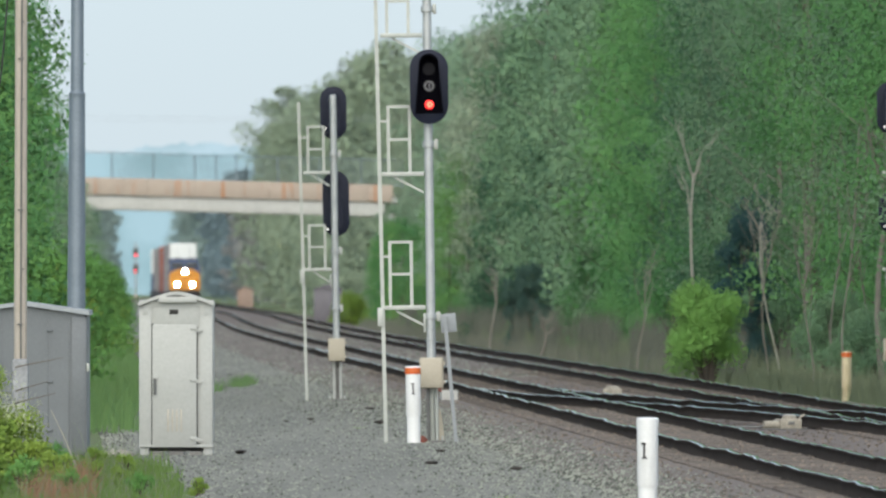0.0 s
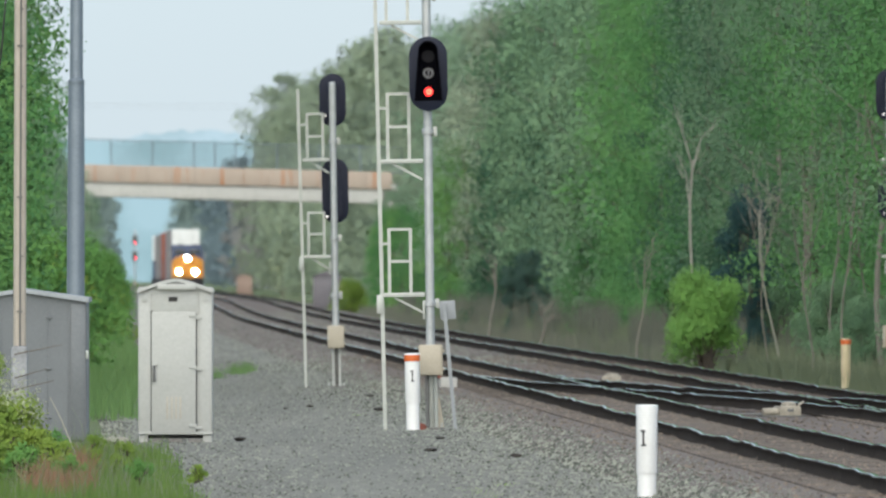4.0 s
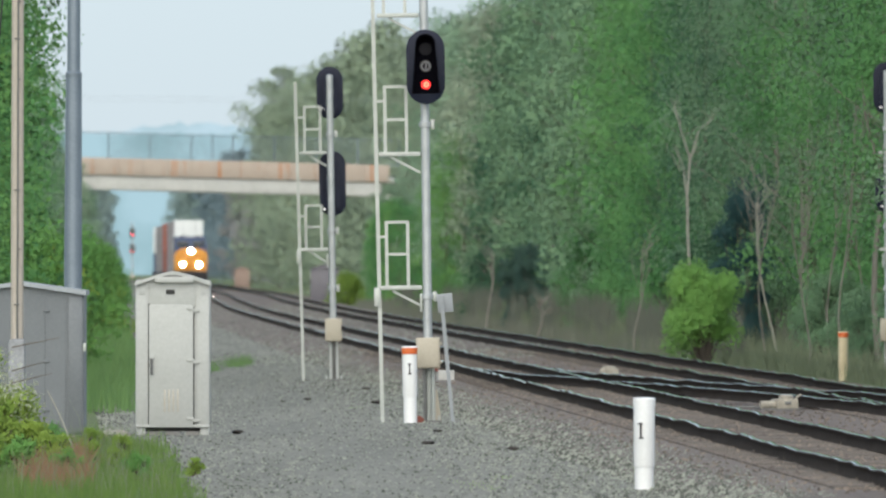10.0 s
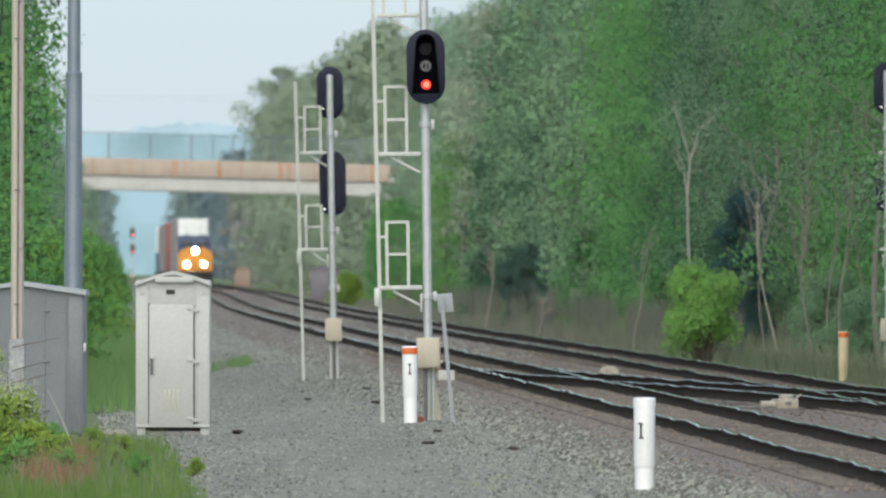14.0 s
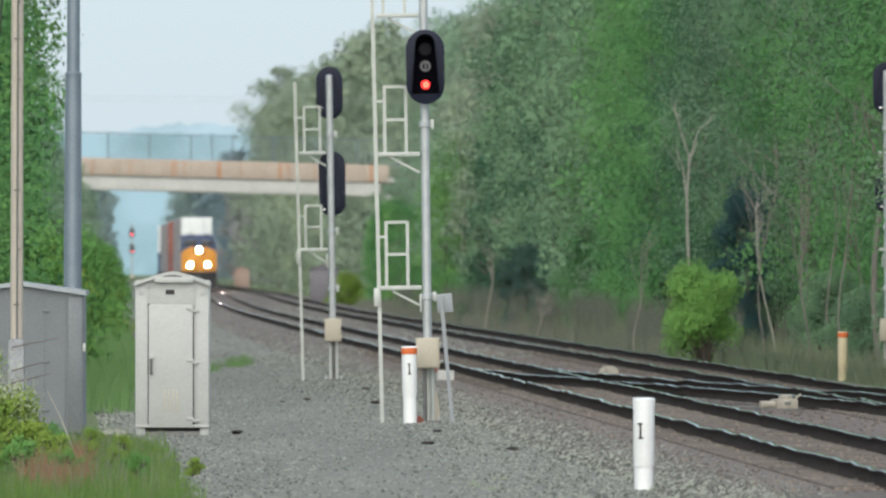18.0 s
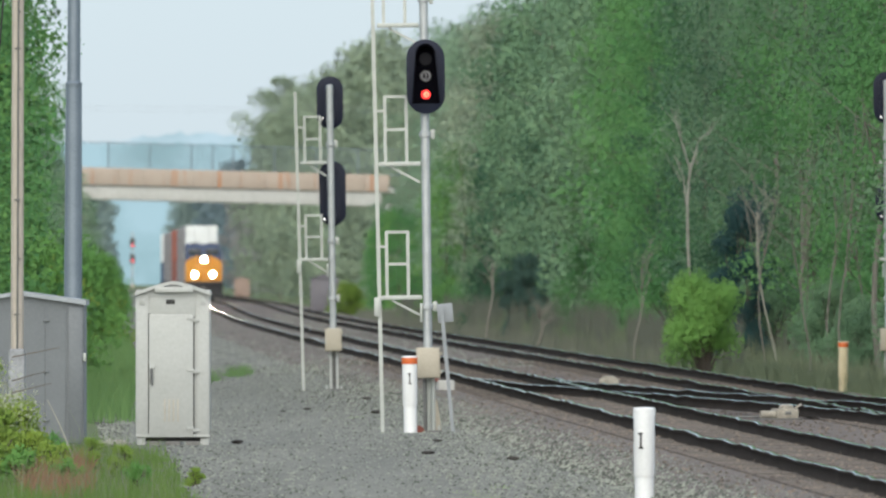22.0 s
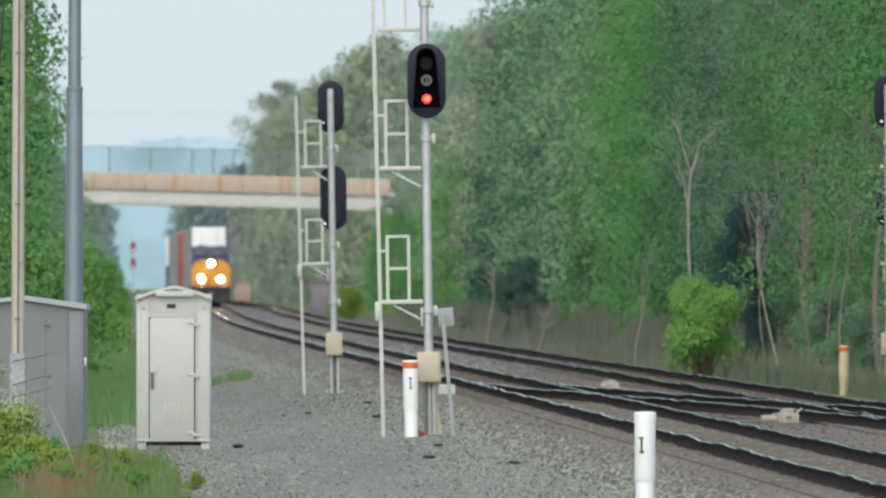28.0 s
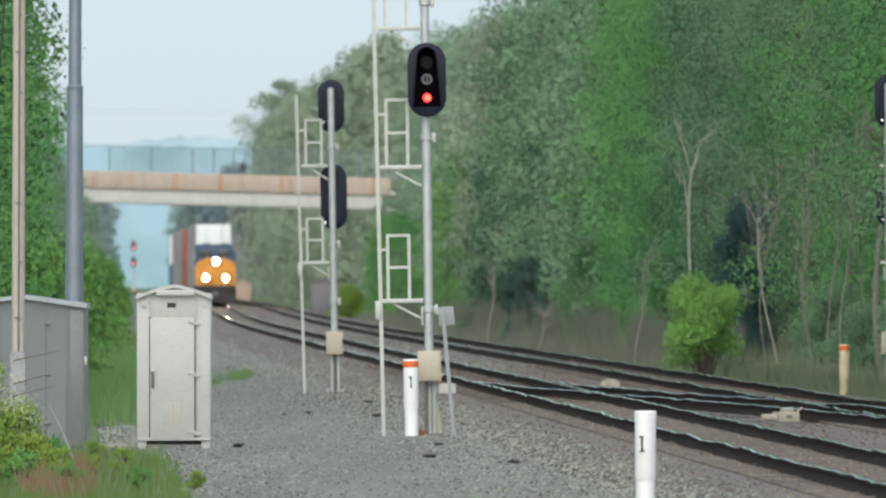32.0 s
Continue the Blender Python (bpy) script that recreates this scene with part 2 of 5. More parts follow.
BOX_GREY = paint("container_grey", (0.25, 0.245, 0.25), (0.185, 0.18, 0.185), 1.2, 0.55)
BOX_ORANGE = paint("container_orange", (0.36, 0.105, 0.07), (0.27, 0.08, 0.055), 1.2, 0.5)
BOX_BLUE = paint("container_blue", (0.07, 0.12, 0.2), (0.05, 0.08, 0.14), 1.2, 0.5)
CAR_WHITE = paint("car_white", (0.80, 0.80, 0.79), (0.75, 0.75, 0.74), 1.0, 0.25)
CAR_RED = paint("car_red", (0.56, 0.17, 0.08), (0.46, 0.13, 0.06), 1.0, 0.3)
CAR_BLUE = paint("car_blue", (0.03, 0.13, 0.42), (0.025, 0.1, 0.34), 1.0, 0.25)
CAR_GREEN = paint("kayak_green", (0.16, 0.42, 0.16), (0.12, 0.34, 0.12), 0.5, 0.35)
TYRE = paint("tyre", (0.02, 0.02, 0.02), (0.012, 0.012, 0.012), 0.3, 0.9)


def rust_streaks():
    """Pale parapet paint with rust running down from the top edge."""
    m = paint("stained_parapet", (0.43, 0.36, 0.30), (0.35, 0.285, 0.23), 0.9, 0.85)
    t, n, l, p = nodes_of(m)
    old = p.inputs["Base Color"].links[0].from_socket
    tc, mp, no, rp, mx = (n.new(k) for k in ("ShaderNodeTexCoord", "ShaderNodeMapping", "ShaderNodeTexNoise", "ShaderNodeValToRGB", "ShaderNodeMix"))
    mp.inputs["Scale"].default_value = (2.6, 1.0, 0.14)
    l.new(tc.outputs["Object"], mp.inputs["Vector"])
    l.new(mp.outputs["Vector"], no.inputs["Vector"])
    no.inputs["Scale"].default_value, no.inputs["Detail"].default_value = 1.3, 5.0
    rp.color_ramp.elements[0].position, rp.color_ramp.elements[1].position = 0.56, 0.75
    l.new(no.outputs["Fac"], rp.inputs["Fac"])
    mx.data_type = "RGBA"
    l.new(rp.outputs["Color"], mx.inputs["Factor"])
    l.new(old, mx.inputs["A"])
    mx.inputs["B"].default_value = (0.40, 0.155, 0.05, 1)
    l.new(mx.outputs["Result"], p.inputs["Base Color"])
    return m


PARAPET = rust_streaks()


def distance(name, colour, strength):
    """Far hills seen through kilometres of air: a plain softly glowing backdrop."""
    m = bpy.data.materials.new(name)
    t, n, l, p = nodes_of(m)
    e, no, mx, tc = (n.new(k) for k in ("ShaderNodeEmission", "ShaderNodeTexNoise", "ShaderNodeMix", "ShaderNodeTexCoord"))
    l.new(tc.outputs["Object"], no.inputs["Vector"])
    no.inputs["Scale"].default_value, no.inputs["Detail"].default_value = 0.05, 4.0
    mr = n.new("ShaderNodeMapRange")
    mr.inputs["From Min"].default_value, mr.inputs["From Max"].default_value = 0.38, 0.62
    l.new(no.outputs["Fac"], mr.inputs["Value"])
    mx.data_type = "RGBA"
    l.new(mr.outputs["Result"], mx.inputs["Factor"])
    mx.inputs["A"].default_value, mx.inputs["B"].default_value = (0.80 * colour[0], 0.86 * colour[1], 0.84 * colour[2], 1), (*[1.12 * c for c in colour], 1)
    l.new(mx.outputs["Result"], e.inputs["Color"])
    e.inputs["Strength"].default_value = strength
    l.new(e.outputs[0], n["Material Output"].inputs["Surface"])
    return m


# Haze is put into these glowing hill colours.
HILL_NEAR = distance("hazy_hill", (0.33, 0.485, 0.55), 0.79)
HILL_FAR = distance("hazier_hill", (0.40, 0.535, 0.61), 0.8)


# ---- mesh helpers ----
def box(bm, c, s, bevel=0.0, turn=None):
    r = bmesh.ops.create_cube(bm, size=1.0)
    vs = r["verts"]
    m = Matrix.Translation(c) @ (turn or Matrix.Identity(4)) @ Matrix.Diagonal((*s, 1))
    bmesh.ops.transform(bm, matrix=m, verts=vs)
    if bevel:
        es = list({e for v in vs for e in v.link_edges})
        bmesh.ops.bevel(bm, geom=es, offset=bevel, segments=2, profile=0.5, affect="EDGES")
    return bm


def rod(bm, a, b, r0, r1=None, n=10):
    a, b = Vector(a), Vector(b)
    d = b - a
    m = Matrix.Translation((a + b) / 2) @ d.to_track_quat("Z", "Y").to_matrix().to_4x4()
    bmesh.ops.create_cone(bm, cap_ends=True, segments=n, radius1=r0, radius2=r0 if r1 is None else r1, depth=d.length, matrix=m)
    return bm


def lathe(bm, profile, n=20, at=(0, 0, 0)):
    """profile: (radius, height) from the bottom up, closed at both ends."""
    rings = [[bm.verts.new((at[0] + r * math.cos(2 * math.pi * k / n), at[1] + r * math.sin(2 * math.pi * k / n), at[2] + z)) for k in range(n)] for r, z in profile]
    for lo, hi in zip(rings, rings[1:]):
        for k in range(n):
            bm.faces.new((lo[k], lo[(k + 1) % n], hi[(k + 1) % n], hi[k]))
    bm.faces.new(rings[0][::-1]), bm.faces.new(rings[-1])
    return bm


def slab(bm, outline, y0, y1):
    """An outline in x and z, pushed from y0 to y1."""
    a = [bm.verts.new((x, y0, z)) for x, z in outline]
    b = [bm.verts.new((x, y1, z)) for x, z in outline]
    bm.faces.new(a), bm.faces.new(b[::-1])
    for k in range(len(a)):
        j = (k + 1) % len(a)
        bm.faces.new((a[j], a[k], b[k], b[j]))
    return bm


def ring(x, z, y0, y1, r0, r1, n=20, bm=None):
    """A flat ring facing along y, with thickness."""
    bm = bm or B()
    ang = [2 * math.pi * k / n for k in range(n)]
    rows = [[bm.verts.new((x + r * math.cos(a), y, z + r * math.sin(a))) for a in ang] for r, y in ((r0, y1), (r0, y0), (r1, y0), (r1, y1))]
    for i in range(4):
        for k in range(n):
            bm.faces.new((rows[i][k], rows[i][(k + 1) % n], rows[(i + 1) % 4][(k + 1) % n], rows[(i + 1) % 4][k]))
    return bm


def oval(w, h, n=14):
    """A capsule outline, upright."""
    r, out = w / 2, []
    for k in range(n + 1):
        q = math.pi * k / n
        out.append((r * math.cos(q), h / 2 - r + r * math.sin(q)))
    for k in range(n + 1):
        q = math.pi + math.pi * k / n
        out.append((r * math.cos(q), -h / 2 + r + r * math.sin(q)))
    return out


def mesh_of(bm, name, material, smooth=True):
    bmesh.ops.recalc_face_normals(bm, faces=bm.faces)
    me = bpy.data.meshes.new(name)
    bm.to_mesh(me)
    bm.free()
    me.materials.append(material)
    if smooth:
        me.polygons.foreach_set("use_smooth", [True] * len(me.polygons))
        me.set_sharp_from_angle(angle=radians(35))
    return me


def part(name, bm, material, parent, label=""):
    ob = new(name, mesh_of(bm, name, material))
    ob.parent = parent
    return tagged(ob, label)


def thing(name, m, label, category, group="", kind=""):
    ob = new(name)
    ob.empty_display_size = 0.2
    ob.matrix_basis = m
    return tagged(ob, label, category, group, kind)


def np_mesh(name, verts, faces, material, smooth=False, outward=None):
    """A mesh from arrays: faces all with the same number of corners; outward: a direction for each vertex."""
    me = bpy.data.meshes.new(name)
    k = faces.shape[1]
    me.vertices.add(len(verts)), me.loops.add(faces.size), me.polygons.add(len(faces))
    me.vertices.foreach_set("co", verts.astype(np.float32).ravel())
    me.loops.foreach_set("vertex_index", faces.astype(np.int32).ravel())
    me.polygons.foreach_set("loop_start", np.arange(0, faces.size, k, dtype=np.int32))
    me.polygons.foreach_set("loop_total", np.full(len(faces), k, dtype=np.int32))
    if smooth:
        me.polygons.foreach_set("use_smooth", np.ones(len(faces), dtype=bool))
    me.materials.append(material)
    me.update(calc_edges=True)
    if outward is not None:
        me.attributes.new("outward", "FLOAT_VECTOR", "POINT").data.foreach_set("vector", outward.astype(np.float32).ravel())
    return me


def B():
    return bmesh.new()


# ---- the line in plan: x of the near track's middle at a distance y ----
LINE = [(120, 6.95), (203, 5.23), (414, 0.84), (650, -4.12), (900, -9.1), (1150, -13.2), (1417, -17.2), (1850, -25.7), (2600, -41.0), (3400, -58.0)]


def xc(y):
    for i in range(len(LINE) - 1):
        if y <= LINE[i + 1][0] or i == len(LINE) - 2:
            break
    (y0, x0), (y1, x1) = LINE[i], LINE[i + 1]
    def grade(j):
        a, b = LINE[max(j - 1, 0)], LINE[min(j + 1, len(LINE) - 1)]
        return (b[1] - a[1]) / (b[0] - a[0])
    u, h = (y - y0) / (y1 - y0), y1 - y0
    if u < 0 or u > 1:
        return x0 + grade(i) * (y - y0) if u < 0 else x1 + grade(i + 1) * (y - y1)
    return ((2 * u**3 - 3 * u**2 + 1) * x0 + (u**3 - 2 * u**2 + u) * h * grade(i) + (3 * u**2 - 2 * u**3) * x1 + (u**3 - u**2) * h * grade(i + 1))


SECOND = 4.2
RAIL_Z, BED_Z = 0.40, 0.19


def ribbon(name, profile, ys, material):
    """A strip along the line; profile: (offset from the near track, height)."""
    v = np.array([(xc(y) + d, y, z) for y in ys for d, z in profile])
    k = len(profile)
    f = np.array([(i * k + j, i * k + j + 1, (i + 1) * k + j + 1, (i + 1) * k + j) for i in range(len(ys) - 1) for j in range(k - 1)])
    return new(name, np_mesh(name, v, f, material))


# ---- ground ----
gv = np.array([(-2500, -400, 0), (2500, -400, 0), (2500, 4850, 0), (-2500, 4850, 0)], float)
tagged(new("ground", np_mesh("ground", gv, np.array([(0, 1, 2, 3)]), GROUND)), "flat green meadow ground beside the railway", "ground", kind="structure")
YS = list(range(150, 700, 10)) + list(range(700, 2900, 50))
tagged(ribbon("gravel_path", [(-8.6, 0.004), (-8.1, 0.02), (-5.5, 0.025), (-2.8, 0.02), (-2.5, 0.004)], YS, GRAVEL), "grey gravel service path beside the track", "path", kind="structure")
tagged(ribbon("ballast_bed", [(-2.8, 0.008), (-2.0, BED_Z), (-1.2, BED_Z + 0.012), (1.2, BED_Z + 0.012), (2.1, BED_Z - 0.05), (3.0, BED_Z + 0.012), (5.4, BED_Z + 0.012), (6.4, BED_Z), (7.6, 0.008)], YS, BALLAST),
       "rust-stained crushed stone ballast under two tracks", "ballast", kind="structure")
# ---- far hills ----
def ridge(name, y, top, rise, material, seed, label):
    rng = random.Random(seed)
    xs = [-420 + 8 * k for k in range(36)] + [-132 + 0.6 * k for k in range(440)] + [132 + 8 * k for k in range(37)]
    hs = [top + rise * math.exp(-(((x + 63) / 15) ** 4)) + 0.7 * noise.noise((x * 0.05, seed, 0)) + 0.9 * noise.noise((x * 0.16, seed, 3)) + 0.7 * noise.noise((x * 0.55, seed, 5)) + rng.uniform(-0.12, 0.12) for x in xs]
    v = np.array([(x, y, -1.0) for x in xs] + [(x, y + 20, h) for x, h in zip(xs, hs)] + [(x, y + 140, -1.0) for x in xs])
    k = len(xs)
    f = np.array([(r * k + j, r * k + j + 1, (r + 1) * k + j + 1, (r + 1) * k + j) for r in range(2) for j in range(k - 1)])
    tagged(new(name, np_mesh(name, v, f, material)), label, "hill", kind="structure")


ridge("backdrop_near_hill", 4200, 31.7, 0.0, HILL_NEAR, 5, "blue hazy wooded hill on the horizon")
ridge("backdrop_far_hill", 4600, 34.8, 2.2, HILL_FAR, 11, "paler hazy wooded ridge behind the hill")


# ---- trees ----
def leaves(rng, lobes, count, size, flat=0.75):
    """Leaf clumps on the shells of lobes (centre, radius): arrays of corners, faces and outward directions."""
    w = np.array([r * r for _, r in lobes])
    pick = rng.choice(len(lobes), count, p=w / w.sum())
    c = np.array([l[0] for l in lobes])[pick]
    r = np.array([l[1] for l in lobes])[pick]
    d = rng.normal(size=(count, 3))
    d[:, 2] = d[:, 2] * 0.9 + 0.25
    d /= np.linalg.norm(d, axis=1)[:, None]
    p = c + d * (r * rng.uniform(0.35, 1.35, count) ** 0.8)[:, None] * np.array([1, 1, flat])
    u = rng.normal(size=(count, 3))
    u /= np.linalg.norm(u, axis=1)[:, None]
    v = np.cross(u, d + 0.4 * rng.normal(size=(count, 3)))
    v /= np.linalg.norm(v, axis=1)[:, None] + 1e-6
    a = size * rng.uniform(0.5, 1.3, count)[:, None]
    b = a * rng.uniform(0.45, 0.8, count)[:, None]
    verts = np.stack([p + u * a, p + v * b * 1.25 - u * a * 0.55 + d * a * 0.2, p - v * b * 1.25 - u * a * 0.55 - d * a * 0.2], 1).reshape(-1, 3)
    faces = np.arange(3 * count).reshape(-1, 3)
    mid = np.array([l[0] for l in lobes]).mean(0)
    away = (p - mid) * np.array([1, 1, 0.3])
    away /= np.linalg.norm(away, axis=1)[:, None] + 1e-6
    soft = d * 0.45 + away * 0.3 + np.array([0, 0, 0.5])
    soft /= np.linalg.norm(soft, axis=1)[:, None] + 1e-6
    return verts, faces, np.repeat(soft, 3, axis=0)


def limb(bm, points, r0, r1, n=6):
    """A bent tapering tube through points."""
    rings = []
    for k, p in enumerate(points):
        p = Vector(p)
        d = (Vector(points[min(k + 1, len(points) - 1)]) - Vector(points[max(k - 1, 0)])).normalized()
        q = Vector((0, 0, 1)).rotation_difference(d).to_matrix()
        r = r0 + (r1 - r0) * k / (len(points) - 1)
        rings.append([bm.verts.new(p + q @ Vector((r * math.cos(2 * math.pi * j / n), r * math.sin(2 * math.pi * j / n), 0))) for j in range(n)])
    for lo, hi in zip(rings, rings[1:]):
        for j in range(n):
            bm.faces.new((lo[j], lo[(j + 1) % n], hi[(j + 1) % n], hi[j]))
    bm.faces.new(rings[0][::-1]), bm.faces.new(rings[-1])
    return bm


def tree_kind(seed, tall, wide, low, lobe_count, leaf_count, leaf_size, foliage, bark=None, stem=0.16, puff=1.0):
    """Meshes of a tree: trunk with limbs, and a crown of leaf clumps."""
    rng = np.random.default_rng(seed)
    bm = B()
    lean = rng.normal(size=2) * 0.04
    def axis(h):
        return Vector((lean[0] * h + 0.15 * math.sin(h * 0.6 + seed), lean[1] * h + 0.15 * math.cos(h * 0.5 + seed * 2), h))
    limb(bm, [axis(tall * k / 6) - Vector((0, 0, 0.15 if k == 0 else 0)) for k in range(7)], stem, 0.03)
    lobes = []
    for k in range(lobe_count):
        h = low + (tall - low) * ((k + rng.uniform(0, 1)) / lobe_count)
        q = (h - low) / (tall - low)
        reach = wide * (0.35 + 0.65 * math.sin(math.pi * min(1.0, 0.22 + 0.72 * q))) * rng.uniform(0.35, 1.0)
        ang = k * 2.4 + rng.uniform(-0.5, 0.5)
        c = axis(h) + Vector((reach * math.cos(ang), reach * math.sin(ang), rng.uniform(-0.2, 0.3)))
        lobes.append((tuple(c), puff * wide * rng.uniform(0.22, 0.42)))
        if k % 2 == 0 or puff < 0.8:
            s = axis(max(0.4, h - reach * 0.7))
            limb(bm, [s, s.lerp(c, 0.5) + Vector((0, 0, -0.1)), c], stem * 0.22, 0.008, 5)
    lobes.append((tuple(axis(tall)), wide * 0.25))
    trunk = mesh_of(bm, "trunk", bark or BARK)
    v, f, o = leaves(rng, lobes, leaf_count, leaf_size)
    return trunk, np_mesh("crown", v, f, foliage, outward=o), (v, f, o)


def plant_tree(kind, x, y, z, turn, size, label, group="", category="tree"):
    ob = thing("tree" if category == "tree" else "shrub", pose(x, y, z, 0, 0, turn), label, category, group)
    ob.scale = (size, size, size)
    for name, me in (("trunk", kind[0]), ("crown", kind[1])):
        new(name, me).parent = ob
    return ob


FOLIAGE = [(LEAF, "fresh green broadleaf tree at the edge of the woods"), (LEAF_YELLOW, "lime-green young leafed tree at the woods' edge"),
           (LEAF_GREY, "grey-green tree in thin spring leaf"), (LEAF_DARK, "dark green tree in the woods, deep shade in its leaf colour"), (LEAF_BUD, "brownish budding tree with sparse spring leaves, paled for haze"), (LEAF_HAZE, "grey-green tree far along the woods, paled for haze"), (LEAF_BUD, "brownish budding tree with sparse spring leaves, paled for haze")]
NEAR = [tree_kind(20 + k, 13.5 + 1.2 * (k % 3), 2.7 + 0.3 * (k % 2), 1.2 + 0.9 * (k % 3), 46, (28000 if j == 2 else 34000), 0.045, FOLIAGE[j][0], BARK_GREY if j == 2 else None, 0.11) for k, j in enumerate((0, 2, 0, 1, 3, 2))]
MID = [tree_kind(60 + k, 13.5 + 1.0 * (k % 3), 2.9, 1.5 + 0.6 * (k % 3), 34, (8000 if j in (2, 4) else 10000), 0.095, FOLIAGE[j][0], BARK_GREY if j in (2, 4) else None, 0.12) for k, j in enumerate((0, 2, 1, 3, 0, 4, 2))]
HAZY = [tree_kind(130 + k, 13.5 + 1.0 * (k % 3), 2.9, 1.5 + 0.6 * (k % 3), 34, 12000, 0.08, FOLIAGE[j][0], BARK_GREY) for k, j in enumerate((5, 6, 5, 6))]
HAZY_LEAF = (5, 6, 5, 6)
NEAR_LEAF, MID_LEAF = (0, 2, 0, 1, 3, 2), (0, 2, 1, 3, 0, 4, 2)
rt = random.Random(4)
RIGHT = "woods beside the track"


def mix(y, kinds):
    """Which kinds of tree stand at a distance y: the woods change in stands."""
    if kinds is HAZY:
        stands = ((960, (0, 2, 0, 1)), (9999, (0, 1, 2, 3)))
    elif kinds is NEAR:
        stands = ((458, (0, 5, 2, 3)), (490, (5, 3, 0)), (548, (1, 5, 1, 2)), (580, (4, 0, 4)), (9999, (0, 2, 0)))
    else:
        stands = ((655, (0, 4)), (725, (1, 6, 1)), (9999, (6, 3, 3, 1)))
    return next(s for top, s in stands if y < top)


def grove(y0, y1, step, d0, d1, kinds, leaf, tall=1.0, group=RIGHT):
    y = y0
    while y < y1:
        k = rt.choice(mix(y, kinds))
        yy = y + rt.uniform(-0.4, 0.4) * step
        plant_tree(kinds[k], xc(yy) + rt.uniform(d0, d1), yy, 0, rt.uniform(0, 360), tall * rt.uniform(0.9, 1.14), FOLIAGE[leaf[k]][1], group)
        y += step


grove(385, 640, 10.0, 10.2, 12.5, NEAR, NEAR_LEAF)
grove(380, 640, 24.0, 15, 19, MID, MID_LEAF, 1.1)
grove(640, 780, 9.0, 10.2, 13.0, MID, MID_LEAF, 0.95)
grove(780, 860, 9.0, 10.2, 13.0, MID, MID_LEAF, 0.88)
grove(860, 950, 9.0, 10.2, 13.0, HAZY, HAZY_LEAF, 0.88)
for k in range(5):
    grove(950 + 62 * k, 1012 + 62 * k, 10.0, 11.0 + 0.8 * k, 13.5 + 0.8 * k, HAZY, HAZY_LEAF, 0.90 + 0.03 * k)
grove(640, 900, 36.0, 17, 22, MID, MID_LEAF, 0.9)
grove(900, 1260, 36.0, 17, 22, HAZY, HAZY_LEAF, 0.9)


def plant_to(kind, y, edge, turn, size, label, group):
    """A tree set so that its crown, where it is widest, reaches out to the offset edge from the track."""
    co = np.array([v.co[:] for v in kind[1].vertices]) * size
    a = radians(turn)
    side = (co[:, 0] * math.cos(a) - co[:, 1] * math.sin(a))[(co[:, 2] > 4.0) & (co[:, 2] < 9.5)]
    plant_tree(kind, xc(y) + edge - float(np.percentile(side, 98.5)), y, 0, turn, size, label, group)


for k, (y, edge, size) in enumerate(((325, -9.9, 1.05), (342, -9.75, 1.0), (360, -9.7, 1.15), (378, -9.8, 1.0), (398, -9.55, 1.1), (420, -9.75, 1.0), (445, -9.7, 1.1), (475, -9.6, 1.05), (510, -9.6, 1.1), (350, -11.3, 1.2), (410, -11.4, 1.2))):
    j = (3, 2, 0, 3)[k % 4]
    back = y > 400 or edge < -11
    plant_to((MID if back else NEAR)[(2, 0, 4, 2)[k % 4] if back else j], y, edge, 73 * k, size, FOLIAGE[NEAR_LEAF[j]][1], "woods across the track")
grove(560, 800, 30.0, -11.6, -10.0, MID, MID_LEAF, 0.62, "woods across the track")
grove(800, 1250, 30.0, -11.6, -10.0, HAZY, HAZY_LEAF, 0.62, "woods across the track")

# Far woods past the bridge, beyond counting.
def far_woods(name, rows, material, label, count, leaf):
    """rows: y from, y to, step, nearest and farthest offset, size."""
    rng = np.random.default_rng(len(label))
    vs, fs, os_, n = [], [], [], 0
    base = [tree_kind(90 + k, 16.5, 3.4, 1.0, 24, count, leaf, material)[2] for k in range(4)]
    for y0, y1, step, d0, d1, s0 in rows:
        for y in np.arange(y0, y1, step):
            v, f, o = base[rng.integers(4)]
            a, s = rng.uniform(0, 6.28), s0 * rng.uniform(0.82, 1.15)
            rot = np.array([(math.cos(a), -math.sin(a), 0), (math.sin(a), math.cos(a), 0), (0, 0, 1)])
            vs.append((v * s) @ rot.T + np.array([xc(y) + rng.uniform(d0, d1), y, 0]))
            fs.append(f + n)
            os_.append(o @ rot.T)
            n += len(v)
    tagged(new(name, np_mesh(name, np.concatenate(vs), np.concatenate(fs), material, outward=np.concatenate(os_))), label, "woods", kind="stuff")


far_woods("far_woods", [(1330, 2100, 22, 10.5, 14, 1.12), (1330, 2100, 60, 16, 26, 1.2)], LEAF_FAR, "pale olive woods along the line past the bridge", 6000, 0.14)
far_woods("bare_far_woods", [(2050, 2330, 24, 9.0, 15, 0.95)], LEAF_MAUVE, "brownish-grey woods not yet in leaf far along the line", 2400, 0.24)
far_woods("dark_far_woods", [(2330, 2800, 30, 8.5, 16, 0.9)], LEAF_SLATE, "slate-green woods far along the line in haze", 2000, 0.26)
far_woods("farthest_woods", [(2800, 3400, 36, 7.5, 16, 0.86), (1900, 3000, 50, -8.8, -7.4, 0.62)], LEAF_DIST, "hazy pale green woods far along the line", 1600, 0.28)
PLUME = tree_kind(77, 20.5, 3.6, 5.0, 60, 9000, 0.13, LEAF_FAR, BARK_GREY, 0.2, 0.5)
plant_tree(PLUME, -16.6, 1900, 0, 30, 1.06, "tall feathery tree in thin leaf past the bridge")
LIME_MID = tree_kind(78, 13.5, 2.9, 0.8, 36, 8000, 0.1, LEAF_YELLOW)
